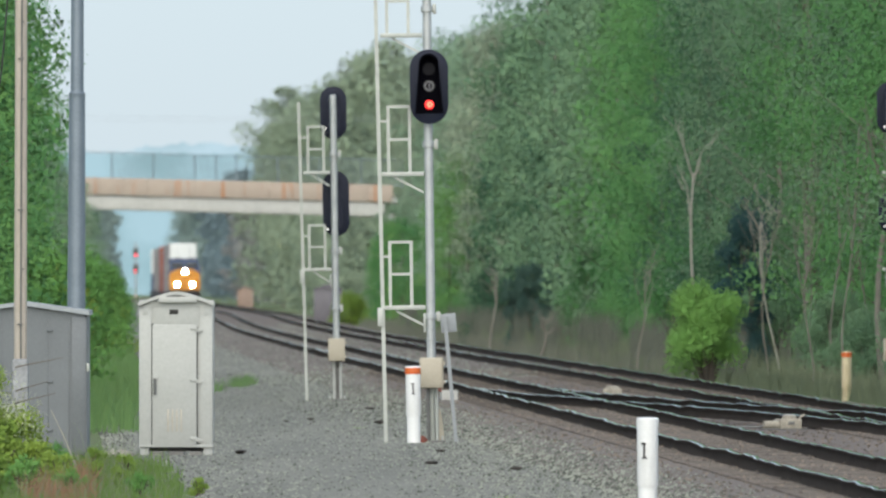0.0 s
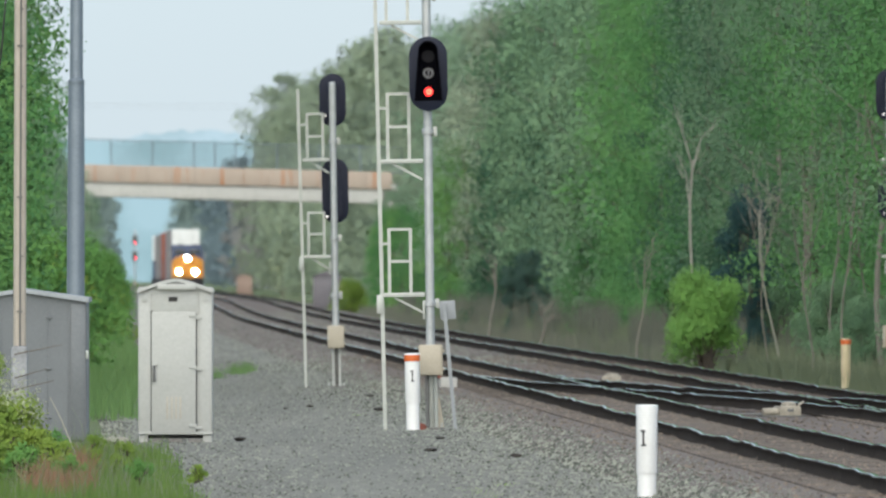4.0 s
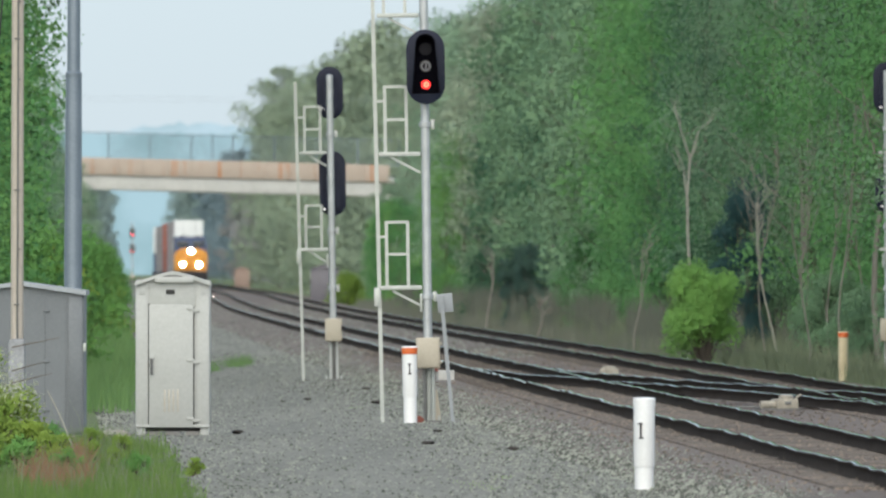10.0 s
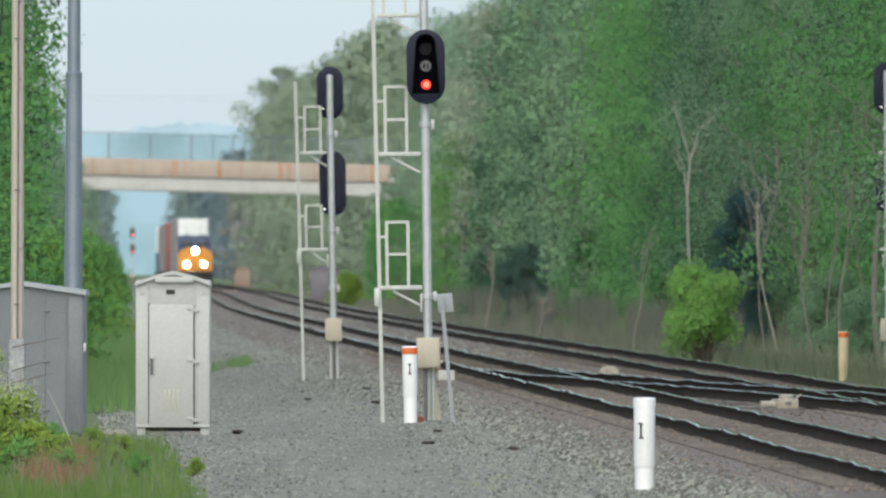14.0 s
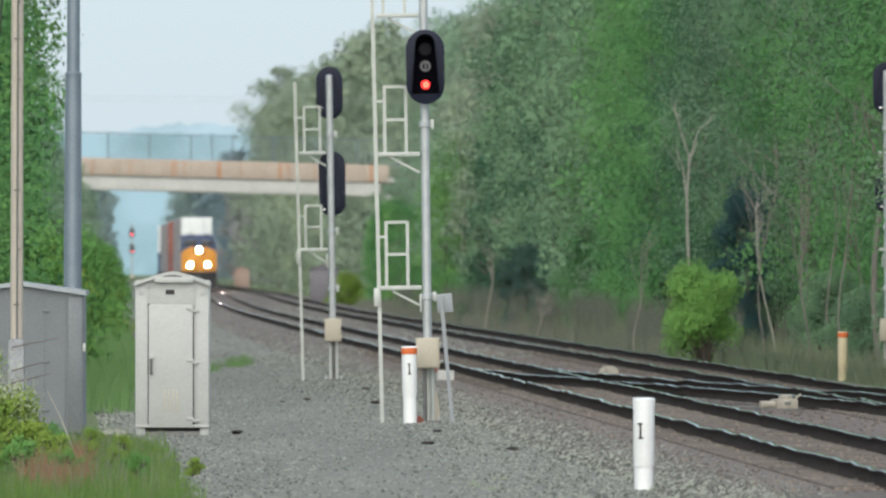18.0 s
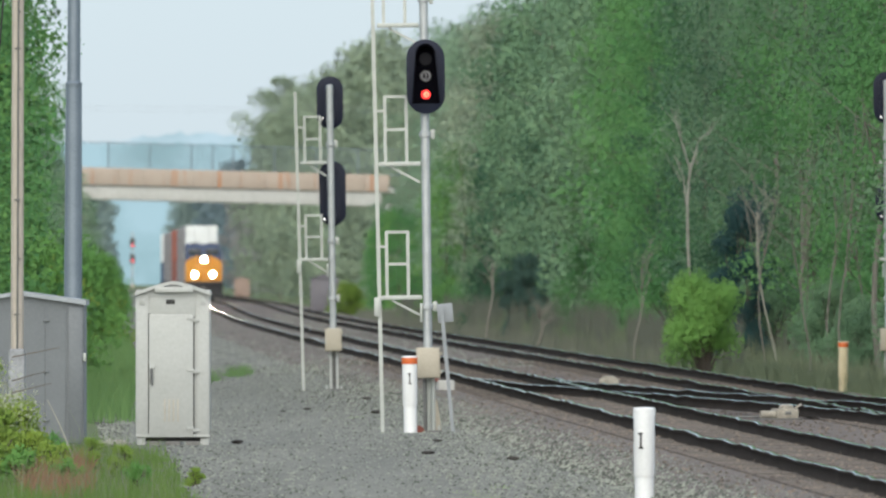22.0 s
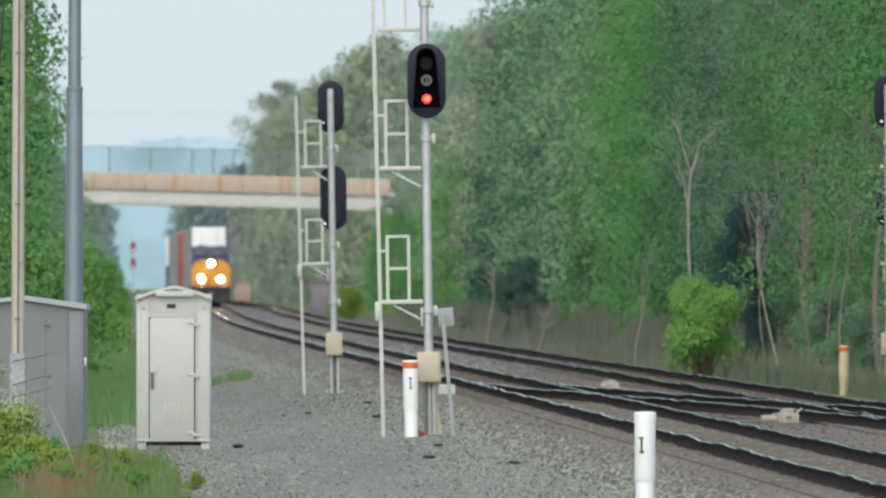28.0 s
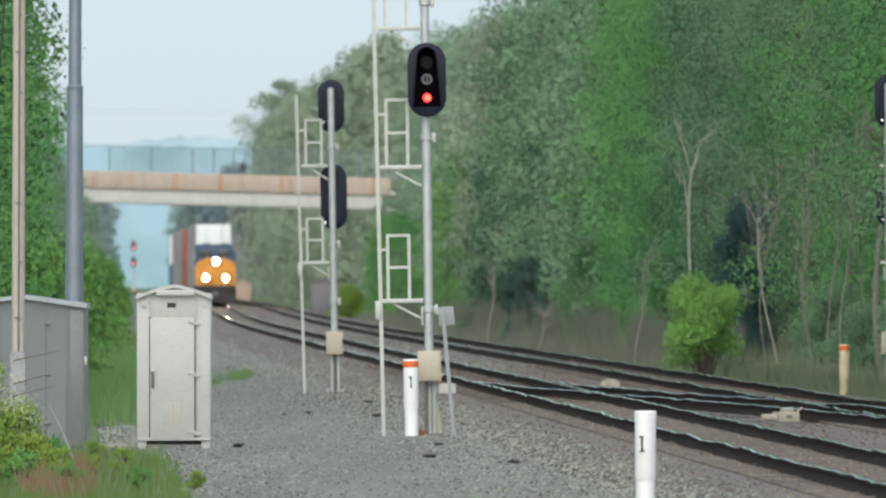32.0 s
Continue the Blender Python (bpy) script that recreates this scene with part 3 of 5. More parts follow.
for k in range(11):
    y = 885 + 28 * k
    plant_tree((LIME_MID, MID[0], MID[4])[k % 3], xc(y) + rt.uniform(8.9, 9.8), y, 0, 67 * k, rt.uniform(0.36, 0.5), "young fresh green tree in front of the woods", RIGHT)
plant_tree(LIME_MID, 1.1, 872, 0, 0, 0.6, "bright lime-green young tree before the woods", RIGHT)
plant_tree(LIME_MID, -0.6, 960, 0, 120, 0.42, "bright lime-green young tree before the woods", RIGHT)


# Shrubs: along the verge, and one bright bush before the woods.
def shrub_kind(seed, tall, wide, count, size, foliage, lobe_count=20, ragged=1.0):
    rng = np.random.default_rng(seed)
    bm, lobes = B(), []
    for k in range(lobe_count):
        a, h = k * 2.4, tall * rng.uniform(0.09, 0.85)
        r = wide * rng.uniform(0.15, 0.7) * (1.2 - h / tall * 0.6) * ragged
        c = Vector((r * math.cos(a), r * math.sin(a), h))
        lobes.append((tuple(c), wide * rng.uniform(0.25, 0.42) / ragged ** 1.6))
        limb(bm, [(0.1 * math.cos(a), 0.1 * math.sin(a), -0.1), c * 0.55 + Vector((0, 0, 0.1)), c], 0.035, 0.01, 5)
    v, f, o = leaves(rng, lobes, count, size, 0.95)
    return mesh_of(bm, "trunk", BARK), np_mesh("crown", v, f, foliage, outward=o)


BUSH = shrub_kind(21, 2.65, 1.32, 32000, 0.036, LEAF_BUSH, 44, 1.16)
VERGE = [shrub_kind(5, 3.6, 2.0, 14000, 0.058, LEAF_BUSH, 34, 1.12), shrub_kind(6, 2.6, 1.7, 12000, 0.055, LEAF_LIME, 30, 1.12)]
plant_tree(VERGE[1], -5.75, 1150, 0, 20, 0.8, "leafy lime-green shrub beside the far track", category="shrub")
plant_tree(BUSH, 6.62, 478, 0, 0, 1.0, "bright lime-green rounded bush before the woods", category="shrub")
for y, d, s, k in ((600, -8.6, 1.0, 0), (640, -8.4, 1.0, 1), (700, -8.0, 0.9, 0), (760, -7.9, 0.95, 0), (820, -7.3, 0.8, 1), (880, -7.6, 0.9, 0), (960, -7.2, 0.8, 0), (1040, -7.5, 0.9, 1), (560, -9.4, 1.05, 0), (1120, -7.6, 0.9, 0), (480, -10.0, 1.1, 1), (430, -10.3, 1.0, 0)):
    plant_tree(VERGE[k], xc(y) + d, y, 0, y * 7 % 360, s, "leafy green shrub on the grassy verge", "verge shrubs", "shrub")


# Weeds and a blossoming bush beside the hut.
def plant(name, kind, x, y, turn, size, label, category, group=""):
    ob = thing(name, pose(x, y, 0, 0, 0, turn), label, category, group)
    ob.scale = (size, size, size)
    for n, me in (("stem", kind[0]), ("foliage", kind[1])):
        new(n, me).parent = ob
    return ob


BLOOM = shrub_kind(8, 1.7, 0.75, 11000, 0.027, LEAF_LIME, 30, 1.15)
bl = plant("bush", BLOOM, -5.88, 240, 0, 1.0, "green bush with clusters of small white blossom", "bush")
v, f, o = leaves(np.random.default_rng(12), [((-0.1, -0.2, 1.15), 0.5), ((0.3, -0.2, 0.9), 0.4), ((-0.2, -0.1, 0.6), 0.4), ((0.45, -0.2, 0.75), 0.3)], 2600, 0.017)
new("blossom", np_mesh("blossom", v, f, BLOSSOM, outward=o)).parent = bl
WEEDS = [shrub_kind(30 + k, 0.75, 0.42, 3600, 0.024, (LEAF_LIME, LEAF_BUSH, LEAF_LIME)[k], 26, 1.2) for k in range(3)]
for k, (x, y, s) in enumerate(((-5.3, 222, 1.0), (-4.95, 219, 0.8), (-5.0, 226, 0.9), (-4.6, 224, 0.75), (-4.75, 232, 0.55), (-4.4, 236, 0.45), (-5.25, 214, 0.85), (-4.35, 217, 0.6), (-4.1, 240, 0.5), (-3.95, 228, 0.45), (-3.6, 221, 0.5), (-5.5, 229, 1.2), (-2.95, 224, 0.34), (-5.1, 246, 0.7), (-4.65, 250, 0.5))):
    plant("weed", WEEDS[k % 3], x, y, 50 * k, s, "leafy green weed in the verge grass", "weed", "verge weeds")


UNDER = [shrub_kind(40 + k, 2.6 + 0.5 * k, 1.6, 8000, 0.05, (LEAF, LEAF_GREY, LEAF_DARK, LEAF)[k]) for k in range(4)]
y = 395.0
while y < 1000:
    # Dark shrubs at two stretches put the woods' shaded hollows into leaf colour.
    k = 2 if 515 < y < 565 or 740 < y < 840 else 1 if y < 500 else rt.choice((0, 1, 3))
    plant_tree(UNDER[k], xc(y) + rt.uniform(9.3, 10.4), y, 0, rt.uniform(0, 360), rt.uniform(0.75, 1.15) * (0.7 if y < 500 else 1.0), "leafy undergrowth shrub at the foot of the woods", "woodland undergrowth", "shrub")
    y += rt.uniform(9, 20)

GAP_FILL = shrub_kind(51, 5.6, 1.15, 20000, 0.042, LEAF_GAP_SHADE)
THICKET = shrub_kind(52, 5.6, 1.35, 14000, 0.06, LEAF_SHADE)
# Added thickets, coloured dark for the shaded hollow in the woods.
for x, y, s in ((4.0, 712, 0.6), (3.3, 716, 0.65), (2.7, 722, 0.55), (4.7, 700, 0.5)):
    plant_tree(THICKET, x, y, 0, 53 * y % 360, s, "added thicket with a hollow's shade in its deep green", "thickets in the woods", "shrub")
# Added shrubs, no true evergreens: a gap's shade is put into their colour.
for x, y, s in ((7.8, 494, 0.85), (8.2, 502, 0.95), (8.0, 490, 0.6)):
    plant_tree(GAP_FILL, x, y, 0, 37 * y % 360, s, "added dark blue-green shrub with a gap's shade in its colour", "evergreens in the woods", "shrub")

# Bare pale trees standing before the woods.
def bare_tree(x, y, tall, fork, seed, label, stem=0.08, bark=None, slant=0.0):
    rng = random.Random(seed)
    ob = thing("bare_tree", pose(x, y, 0), label, "tree", "pale bare trees")
    bm = B()
    a = [Vector((0.12 * math.sin(k * 0.9 + seed) + slant * k / 5, 0, tall * fork * k / 5 - (0.1 if k == 0 else 0))) for k in range(6)]
    limb(bm, a, stem, stem * 0.65, 8)
    part("trunk", bm, bark or BARK_PALE, ob)
    for k in range(5):
        bm = B()
        s = (a[-1] if k < 3 else a[-2]) - Vector((0, 0, 0.2))
        tip = s + Vector((rng.uniform(-1, 1) * 0.55, rng.uniform(-0.6, 0.6), tall * (1 - fork) * rng.uniform(0.6, 1.0)))
        mid = s.lerp(tip, 0.5) + Vector((rng.uniform(-0.2, 0.2), 0, 0.2))
        limb(bm, [s, mid, tip], stem * 0.5, 0.006, 6)
        for j in range(4):
            p = s.lerp(tip, rng.uniform(0.3, 0.9))
            limb(bm, [p, p + Vector((rng.uniform(-0.7, 0.7), rng.uniform(-0.3, 0.3), rng.uniform(0.3, 0.9)))], min(0.012, stem * 0.16), 0.003, 5)
        part("limb", bm, bark or BARK_PALE, ob)


bare_tree(6.40, 497, 7.2, 0.76, 1, "tall pale dead trunk forking near the top", 0.046, BARK_PALE, 0.22)
bare_tree(8.45, 478, 4.9, 0.84, 2, "thin pale bare tree leaning before the woods", 0.028, BARK_PALE, -0.5)
bare_tree(9.2, 432, 7.4, 0.45, 3, "pale bare tree with spreading limbs", 0.024, BARK_GREY)
bare_tree(10.0, 452, 6.6, 0.5, 6, "pale bare tree with spreading limbs", 0.026, BARK_GREY)
bare_tree(9.9, 427, 7.5, 0.6, 9, "stout grey trunk at the edge of the woods", 0.08, BARK_GREY)
for k, (x, y, h) in enumerate(((8.6, 446, 5.2), (8.0, 470, 5.8), (9.3, 450, 6.5), (5.6, 540, 4.0), (8.85, 462, 7.0))):
    bare_tree(x, y, h, 0.55, 20 + k, "slender grey sapling before the woods", 0.024, BARK_GREY)
bare_tree(1.6, 640, 3.4, 0.75, 4, "short pale dead trunk in the brush", 0.04, BARK_GREY)
bare_tree(3.0, 590, 1.6, 0.85, 5, "short pale dead trunk in the brush", 0.04, BARK_GREY)


# ---- blades: grass and dry brush ----
def blades(name, rng, xy, tall, width, material, label, category, lean=0.35, tuft=0.0):
    n = len(xy)
    h = tall * rng.uniform(0.45, 1.25, n)
    if tuft:  # blades stand taller in some patches
        h *= np.array([max(0.3, 1 + tuft * (noise.noise((x * 1.6, y * 0.35, 3.0)) + 0.6 * noise.noise((x * 6.0, y * 0.9, 7.0)))) for x, y in xy])
    a = rng.uniform(0, math.pi * 2, n)
    side = np.stack([np.cos(a), np.sin(a), np.zeros(n)], 1) * (width * rng.uniform(0.6, 1.3, n))[:, None]
    b = np.column_stack([xy, np.full(n, -0.02)])
    out = np.clip(rng.normal(size=(n, 2)), -1.4, 1.4) * lean
    t = b + np.column_stack([out * h[:, None], h])
    m = b + np.column_stack([out * h[:, None] * 0.3, h * 0.6])
    v = np.stack([b - side, b + side, m + side * 0.8, m - side * 0.8, t], 1).reshape(-1, 3)
    k = 5 * np.arange(n)[:, None]
    f = np.concatenate([k + np.array([0, 1, 2]), k + np.array([0, 2, 3]), k + np.array([3, 2, 4])])
    ob = new(name, np_mesh(name, v, f, material))
    return tagged(ob, label, category, kind="stuff")


def strewn(rng, n, y0, y1, d0, d1, power=1.0):
    y = y0 + (y1 - y0) * rng.uniform(0, 1, n) ** power
    lo, hi = (d if callable(d) else (lambda _y, q=d: q) for d in (d0, d1))
    base = np.array([xc(q) for q in y])
    u = rng.uniform(0, 1, n)
    return np.column_stack([base + np.array([lo(q) for q in y]) * (1 - u) + np.array([hi(q) for q in y]) * u, y])


rg = np.random.default_rng(2)
blades("verge_grass", rg, strewn(rg, 52000, 196, 262, -13.0, lambda y: -8.1 + 0.3 * math.sin(y * 0.7)), 0.2, 0.005, GRASS, "lush green grass along the gravel's edge", "grass", 0.22, 1.1)
blades("seeding_grass", rg, strewn(rg, 2600, 198, 262, -13.0, lambda y: -8.3 + 0.25 * math.sin(y * 0.7)), 0.42, 0.004, GRASS_DULL, "pale seeding stems above the verge grass", "grass", 0.3, 0.8)
blades("bank_grass", rg, strewn(rg, 40000, 318, 900, -12.0, lambda y: -7.95 + min(1.2, max(0.0, (y - 330) * 0.0045)) + 0.12 * math.sin(y * 0.05)), 0.5, 0.009, GRASS_COOL, "tall green grass on the bank", "grass", 0.2)
blades("dry_brush", rg, strewn(rg, 20000, 500, 1100, 7.3, 10.5), 0.55, 0.009, DRY, "grey-brown dry brush at the foot of the woods", "brush", 0.2)
patchy = strewn(rg, 60000, 480, 1000, 8.0, 10.8)
keep = np.array([noise.noise((x * 0.9, y * 0.035, 4.0)) + 0.35 * noise.noise((x * 3.0, y * 0.2, 9.0)) for x, y in patchy]) > 0.08
blades("tall_brush", rg, patchy[keep], 1.5, 0.008, DRY, "tall thin grey-brown brush in uneven stands before the woods", "brush", 0.12)
blades("green_brush", rg, patchy[~keep][:15000], 0.9, 0.010, GRASS_DULL, "rank green growth among the dry brush", "brush", 0.2)
blades("tall_dry_grass", rg, strewn(rg, 6000, 395, 560, 8.2, 10.2), 0.7, 0.006, GRASS_DULL, "pale green-grey grass standing before the woods", "grass", 0.2)
blades("gravel_weeds", rg, np.concatenate([rg.normal((cx, cy), (0.15 * s, 4.0 * s), (int(260 * s), 2)) for cx, cy, s in ((-5.1, 464, 1.1), (-5.4, 442, 0.6), (-4.95, 474, 0.5))]), 0.3, 0.005, GRASS_COOL, "thin green weeds in the gravel", "weeds")
blades("gravel_moss", rg, np.concatenate([rg.normal((cx, cy), (0.24 * s, 3.4 * s), (int(300 * s), 2)) for cx, cy, s in ((0.3, 216, 0.5), (0.72, 222, 0.4), (0.5, 212, 0.5), (-1.55, 330, 0.3))]), 0.06, 0.004, GRASS, "thin low weeds scattered over the gravel", "weeds")
blades("woods_edge_grass", rg, strewn(rg, 16000, 350, 620, 7.7, 9.6), 0.4, 0.011, GRASS_DULL, "rough green grass at the foot of the woods", "grass")
blades("russet_weeds", rg, strewn(rg, 2200, 206, 238, -9.8, -9.0), 0.38, 0.005, WEED_RED, "russet weeds among the grass", "weeds")


# ---- stones of the ballast and path ----
def stones(name, rng, xy, z, size, material, label):
    n = len(xy)
    o = np.array([(1, 0, 0), (0, 1, 0), (-1, 0, 0), (0, -1, 0), (0, 0, 0.75)], float)
    tri = np.array([(0, 1, 4), (1, 2, 4), (2, 3, 4), (3, 0, 4)])
    s = (size * rng.uniform(0.5, 1.5, n) ** 1.5)[:, None, None]
    v = o[None] * rng.uniform(0.6, 1.3, (n, 5, 1)) + rng.uniform(-0.25, 0.25, (n, 5, 3))
    a = rng.uniform(0, 6.28, n)
    ca, sa = np.cos(a)[:, None], np.sin(a)[:, None]
    v = np.stack([v[:, :, 0] * ca - v[:, :, 1] * sa, v[:, :, 0] * sa + v[:, :, 1] * ca, v[:, :, 2]], 2) * s
    v += np.column_stack([xy, z])[:, None, :]
    f = (tri[None] + 5 * np.arange(n)[:, None, None]).reshape(-1, 3)
    return tagged(new(name, np_mesh(name, v.reshape(-1, 3), f, material)), label, "gravel", kind="stuff")


def bed_height(d):
    return np.interp(d, [-9, -2.8, -2.0, -1.2, 1.2, 2.0, 2.8, 5.2, 6.2, 7.4], [0.02, 0.02, BED_Z, BED_Z + 0.01, BED_Z + 0.01, BED_Z - 0.05, BED_Z + 0.01, BED_Z + 0.01, BED_Z, 0.01])


def offsets(xy):
    return xy[:, 0] - np.array([xc(q) for q in xy[:, 1]])


rs = np.random.default_rng(7)
s1 = strewn(rs, 90000, 190, 520, -8.7, -1.9, 1.6)
worn = np.array([0.5 * noise.noise((x * 0.7, y * 0.03, 1.0)) for x, y in s1]) + np.exp(-((offsets(s1) + 5.9) / 1.25) ** 2)
s1 = s1[rs.uniform(0, 1, len(s1)) > 0.35 * worn]  # wheels have ground the middle of the path fine
stones("path_stones", rs, s1, bed_height(offsets(s1)) - 0.012, 0.0235, STONE, "loose grey crushed stones on path and shoulder")
sb_ = strewn(rs, 2600, 190, 430, -4.6, -1.9, 1.4)
stones("coarse_stones", rs, sb_, bed_height(offsets(sb_)) - 0.015, 0.033, STONE, "larger pale and dark stones scattered over gravel")
s2 = strewn(rs, 36000, 192, 520, -2.05, 7.4, 1.2)
s2 = s2[rs.uniform(0, 1, len(s2)) > 0.4]  # mud and fines fill most of the bed
d2 = offsets(s2)
stones("track_ballast", rs, s2, bed_height(d2) + 0.024 * ((abs(d2) < 1.28) | (abs(d2 - SECOND) < 1.28)), 0.022, STONE_BROWN, "rust-brown crushed ballast between the rails")


s4 = strewn(rs, 20000, 190, 420, -3.8, -1.45, 1.4)
stones("shoulder_stones", rs, s4, bed_height(offsets(s4)) - 0.008, 0.016, STONE, "grey crushed stones on the ballast shoulder")
s3 = strewn(rs, 22000, 480, 1100, -7.6, 7.0, 1.5)
stones("distant_ballast", rs, s3, bed_height(offsets(s3)) - 0.01, 0.032, STONE, "grey ballast stones farther along the line")


# ---- rails and ties ----
def shimmer(y, q):
    """Heat shimmer put into the rails' shape: waves of two centimetres or so."""
    return 0.022 * noise.noise((y * 0.16, q * 7.3, 0.5)) + 0.019 * noise.noise((y * 1.3, q * 7.3, 4.5)) + 0.020 * noise.noise((y * 0.47, q * 7.3, 2.5)) - 0.004


def rail(parent, offset, ys):
    """One rail with foot, web and head; the head's top is polished."""
    prof = [(-0.07, 0.0), (0.07, 0.0), (0.07, 0.012), (0.012, 0.03), (0.012, 0.13), (0.036, 0.145), (0.036, 0.173), (-0.036, 0.173), (-0.036, 0.145), (-0.012, 0.13), (-0.012, 0.03), (-0.07, 0.012)]
    k = len(prof)
    z0 = RAIL_Z - 0.18
    v = np.array([(xc(y) + offset(y) + a, y, z0 + b + shimmer(y, offset(200))) for y in ys for a, b in prof])
    f = np.array([(i * k + j, i * k + (j + 1) % k, (i + 1) * k + (j + 1) % k, (i + 1) * k + j) for i in range(len(ys) - 1) for j in range(k)])
    ob = new("rail", np_mesh("rail", v, f, RAIL_SIDE))
    ob.parent = parent
    top = [(-0.0362, 0.1725), (-0.034, 0.1745), (-0.026, 0.178), (-0.010, 0.18), (0.010, 0.18), (0.026, 0.178), (0.034, 0.1745), (0.0362, 0.1725)]
    v = np.array([(xc(y) + offset(y) + a, y, z0 + b + shimmer(y, offset(200))) for y in ys for a, b in top])
    f = np.array([(i * 8 + j, i * 8 + j + 1, (i + 1) * 8 + j + 1, (i + 1) * 8 + j) for i in range(len(ys) - 1) for j in range(7)])
    sh = new("running_surface", np_mesh("running_surface", v, f, RAIL_TOP, True))
    sh.parent = ob
    tagged(sh, "polished steel running surface")


RY = list(range(150, 620)) + list(range(620, 900, 3)) + list(range(900, 2600, 25))
bm = B()
box(bm, (0, 0, 0), (2.6, 0.23, 0.17), 0.012)
TIE_MESH = mesh_of(bm, "tie", TIE, False)
for d, label in ((0.0, "main track of steel rails on dark wooden ties"), (SECOND, "second track of steel rails on dark wooden ties")):
    track = tagged(new("railway_track"), label, "track", "parallel tracks", "structure")
    for side in (-0.7535, 0.7535):
        rail(track, lambda y, q=d + side: q, RY)
    rest = []
    for k in range(560):
        y = 196 + 0.53 * k
        m = pose(xc(y) + d, y, BED_Z - 0.045 + rt.uniform(-0.006, 0.006), 0, 0, 1.2 + rt.uniform(-0.6, 0.6))
        if k < 280:
            o = new("tie", TIE_MESH)
            o.parent, o.matrix_basis = track, m
        else:
            rest.append(m)
    bx = np.array([(-1.3, -0.115, -0.085), (1.3, -0.115, -0.085), (1.3, 0.115, -0.085), (-1.3, 0.115, -0.085), (-1.3, -0.115, 0.085), (1.3, -0.115, 0.085), (1.3, 0.115, 0.085), (-1.3, 0.115, 0.085)])
    fc = np.array([(0, 1, 5, 4), (1, 2, 6, 5), (2, 3, 7, 6), (3, 0, 4, 7), (4, 5, 6, 7)])
    vs = np.concatenate([bx @ np.array(m.to_3x3()).T + np.array(m.translation) for m in rest])
    fs = np.concatenate([fc + 8 * k for k in range(len(rest))])
    o = new("far_ties", np_mesh("far_ties", vs, fs, TIE))
    o.parent = track
    tagged(o, kind="stuff")

# The crossover from the second track to the main one.
cross = tagged(new("crossover"), "diverging rails of a crossover between two tracks", "track", kind="structure")


def swing(y):
    u = min(1.0, max(0.0, (400.0 - y) / 120.0))
    return (SECOND - 0.09) * (3 * u * u - 2 * u**3)


CY = [262 + k for k in range(127)]
for side in (-0.7535, 0.7535):
    rail(cross, lambda y, q=side: swing(y) + q, CY)


# ---- signals ----
GLINT_GREY = paint("grey_lens_glass", (0.12, 0.125, 0.14), (0.05, 0.05, 0.06), 0.05, 0.15)


def signal_head(parent, x, y, z, w, h, facing, lamps, lit_lamp=None):
    """An oval black background with housing, hooded lenses; facing -1: towards -y."""
    bm = B()
    slab(bm, [(x + a, z + b) for a, b in oval(w, h)], y - 0.008, y + 0.008)
    es = [e for e in bm.edges if abs(e.verts[0].co.y - e.verts[1].co.y) < 1e-6]
    bmesh.ops.bevel(bm, geom=es, offset=0.006, segments=2, profile=0.5, affect="EDGES")
    plate = part("background", bm, BLACK, parent, "oval black signal background")
    bm = B()
    q = 1 if facing < 0 else -1
    slab(bm, [(x + a, z + b) for a, b in oval(w * 0.52, h * 0.82)], y + q * 0.01, y + q * 0.2)
    part("housing", bm, BLACK, plate)
    for k, dz in enumerate(lamps):
        bm = B()
        rod(bm, (x, y - q * 0.012, z + dz), (x, y - q * 0.03, z + dz), *((0.07, 0.074) if k == lit_lamp else (0.095, 0.1)), 24)
        part("lens", bm, LENS_RED if k == lit_lamp else LENS_OFF, plate, "glowing red lens" if k == lit_lamp else "")
        if k == lit_lamp:
            bm = B()
            bmesh.ops.transform(bm, matrix=Matrix.Translation((x + 0.008, y - q * 0.034, z + dz)), verts=ring(0, 0, -0.003, 0.003, 0.02, 0.042, 20, bm).verts)
            part("lens_core", bm, LENS_CORE, plate, "bright ring in the red lens")
        elif k == 1 and facing < 0:
            # The glass highlight is built as a paler grey ring and bar.
            bm = B()
            ring(x, z + dz, y - q * 0.037, y - q * 0.03, 0.05, 0.085, 20, bm)
            box(bm, (x + 0.005, y - q * 0.036, z + dz - 0.005), (0.03, 0.012, 0.09), 0.004)
            part("lens_glint", bm, GLINT_GREY, plate, "grey ring and bar built as glints on an unlit lens")
    # one long visor: arched at the top, wider towards the foot
    arc = [(0.5 * w * 0.5 * math.cos(a), h * 0.3 + 0.26 * w * math.sin(a)) for a in [math.pi * k / 12 for k in range(13)]]
    edge = [(w * 0.36, -h * 0.36)] + arc + [(-w * 0.36, -h * 0.36)]
    bm = B()
    rings = [[bm.verts.new((x + a * g, y - q * l, z + b * (1 if b < 0 else g))) for l, g in ((0.004, 1.0), (0.3, 1.02), (0.3, 0.97), (0.004, 0.95))] for a, b in edge]
    for c0, c1 in zip(rings, rings[1:]):
        for i in range(4):
            bm.faces.new((c0[i], c0[(i + 1) % 4], c1[(i + 1) % 4], c1[i]))
    bm.faces.new(rings[0]), bm.faces.new(rings[-1][::-1])
    part("visor", bm, HOOD, plate)
    # Flat panel added: the shade inside the visor is put into its black.
    bm = B()
    slab(bm, [(x + a * 0.94, z + b * (1.0 if b < 0 else 0.95)) for a, b in edge], y - q * 0.0085, y - q * 0.0115)
    part("lens_panel", bm, HOOD, plate)
    return plate


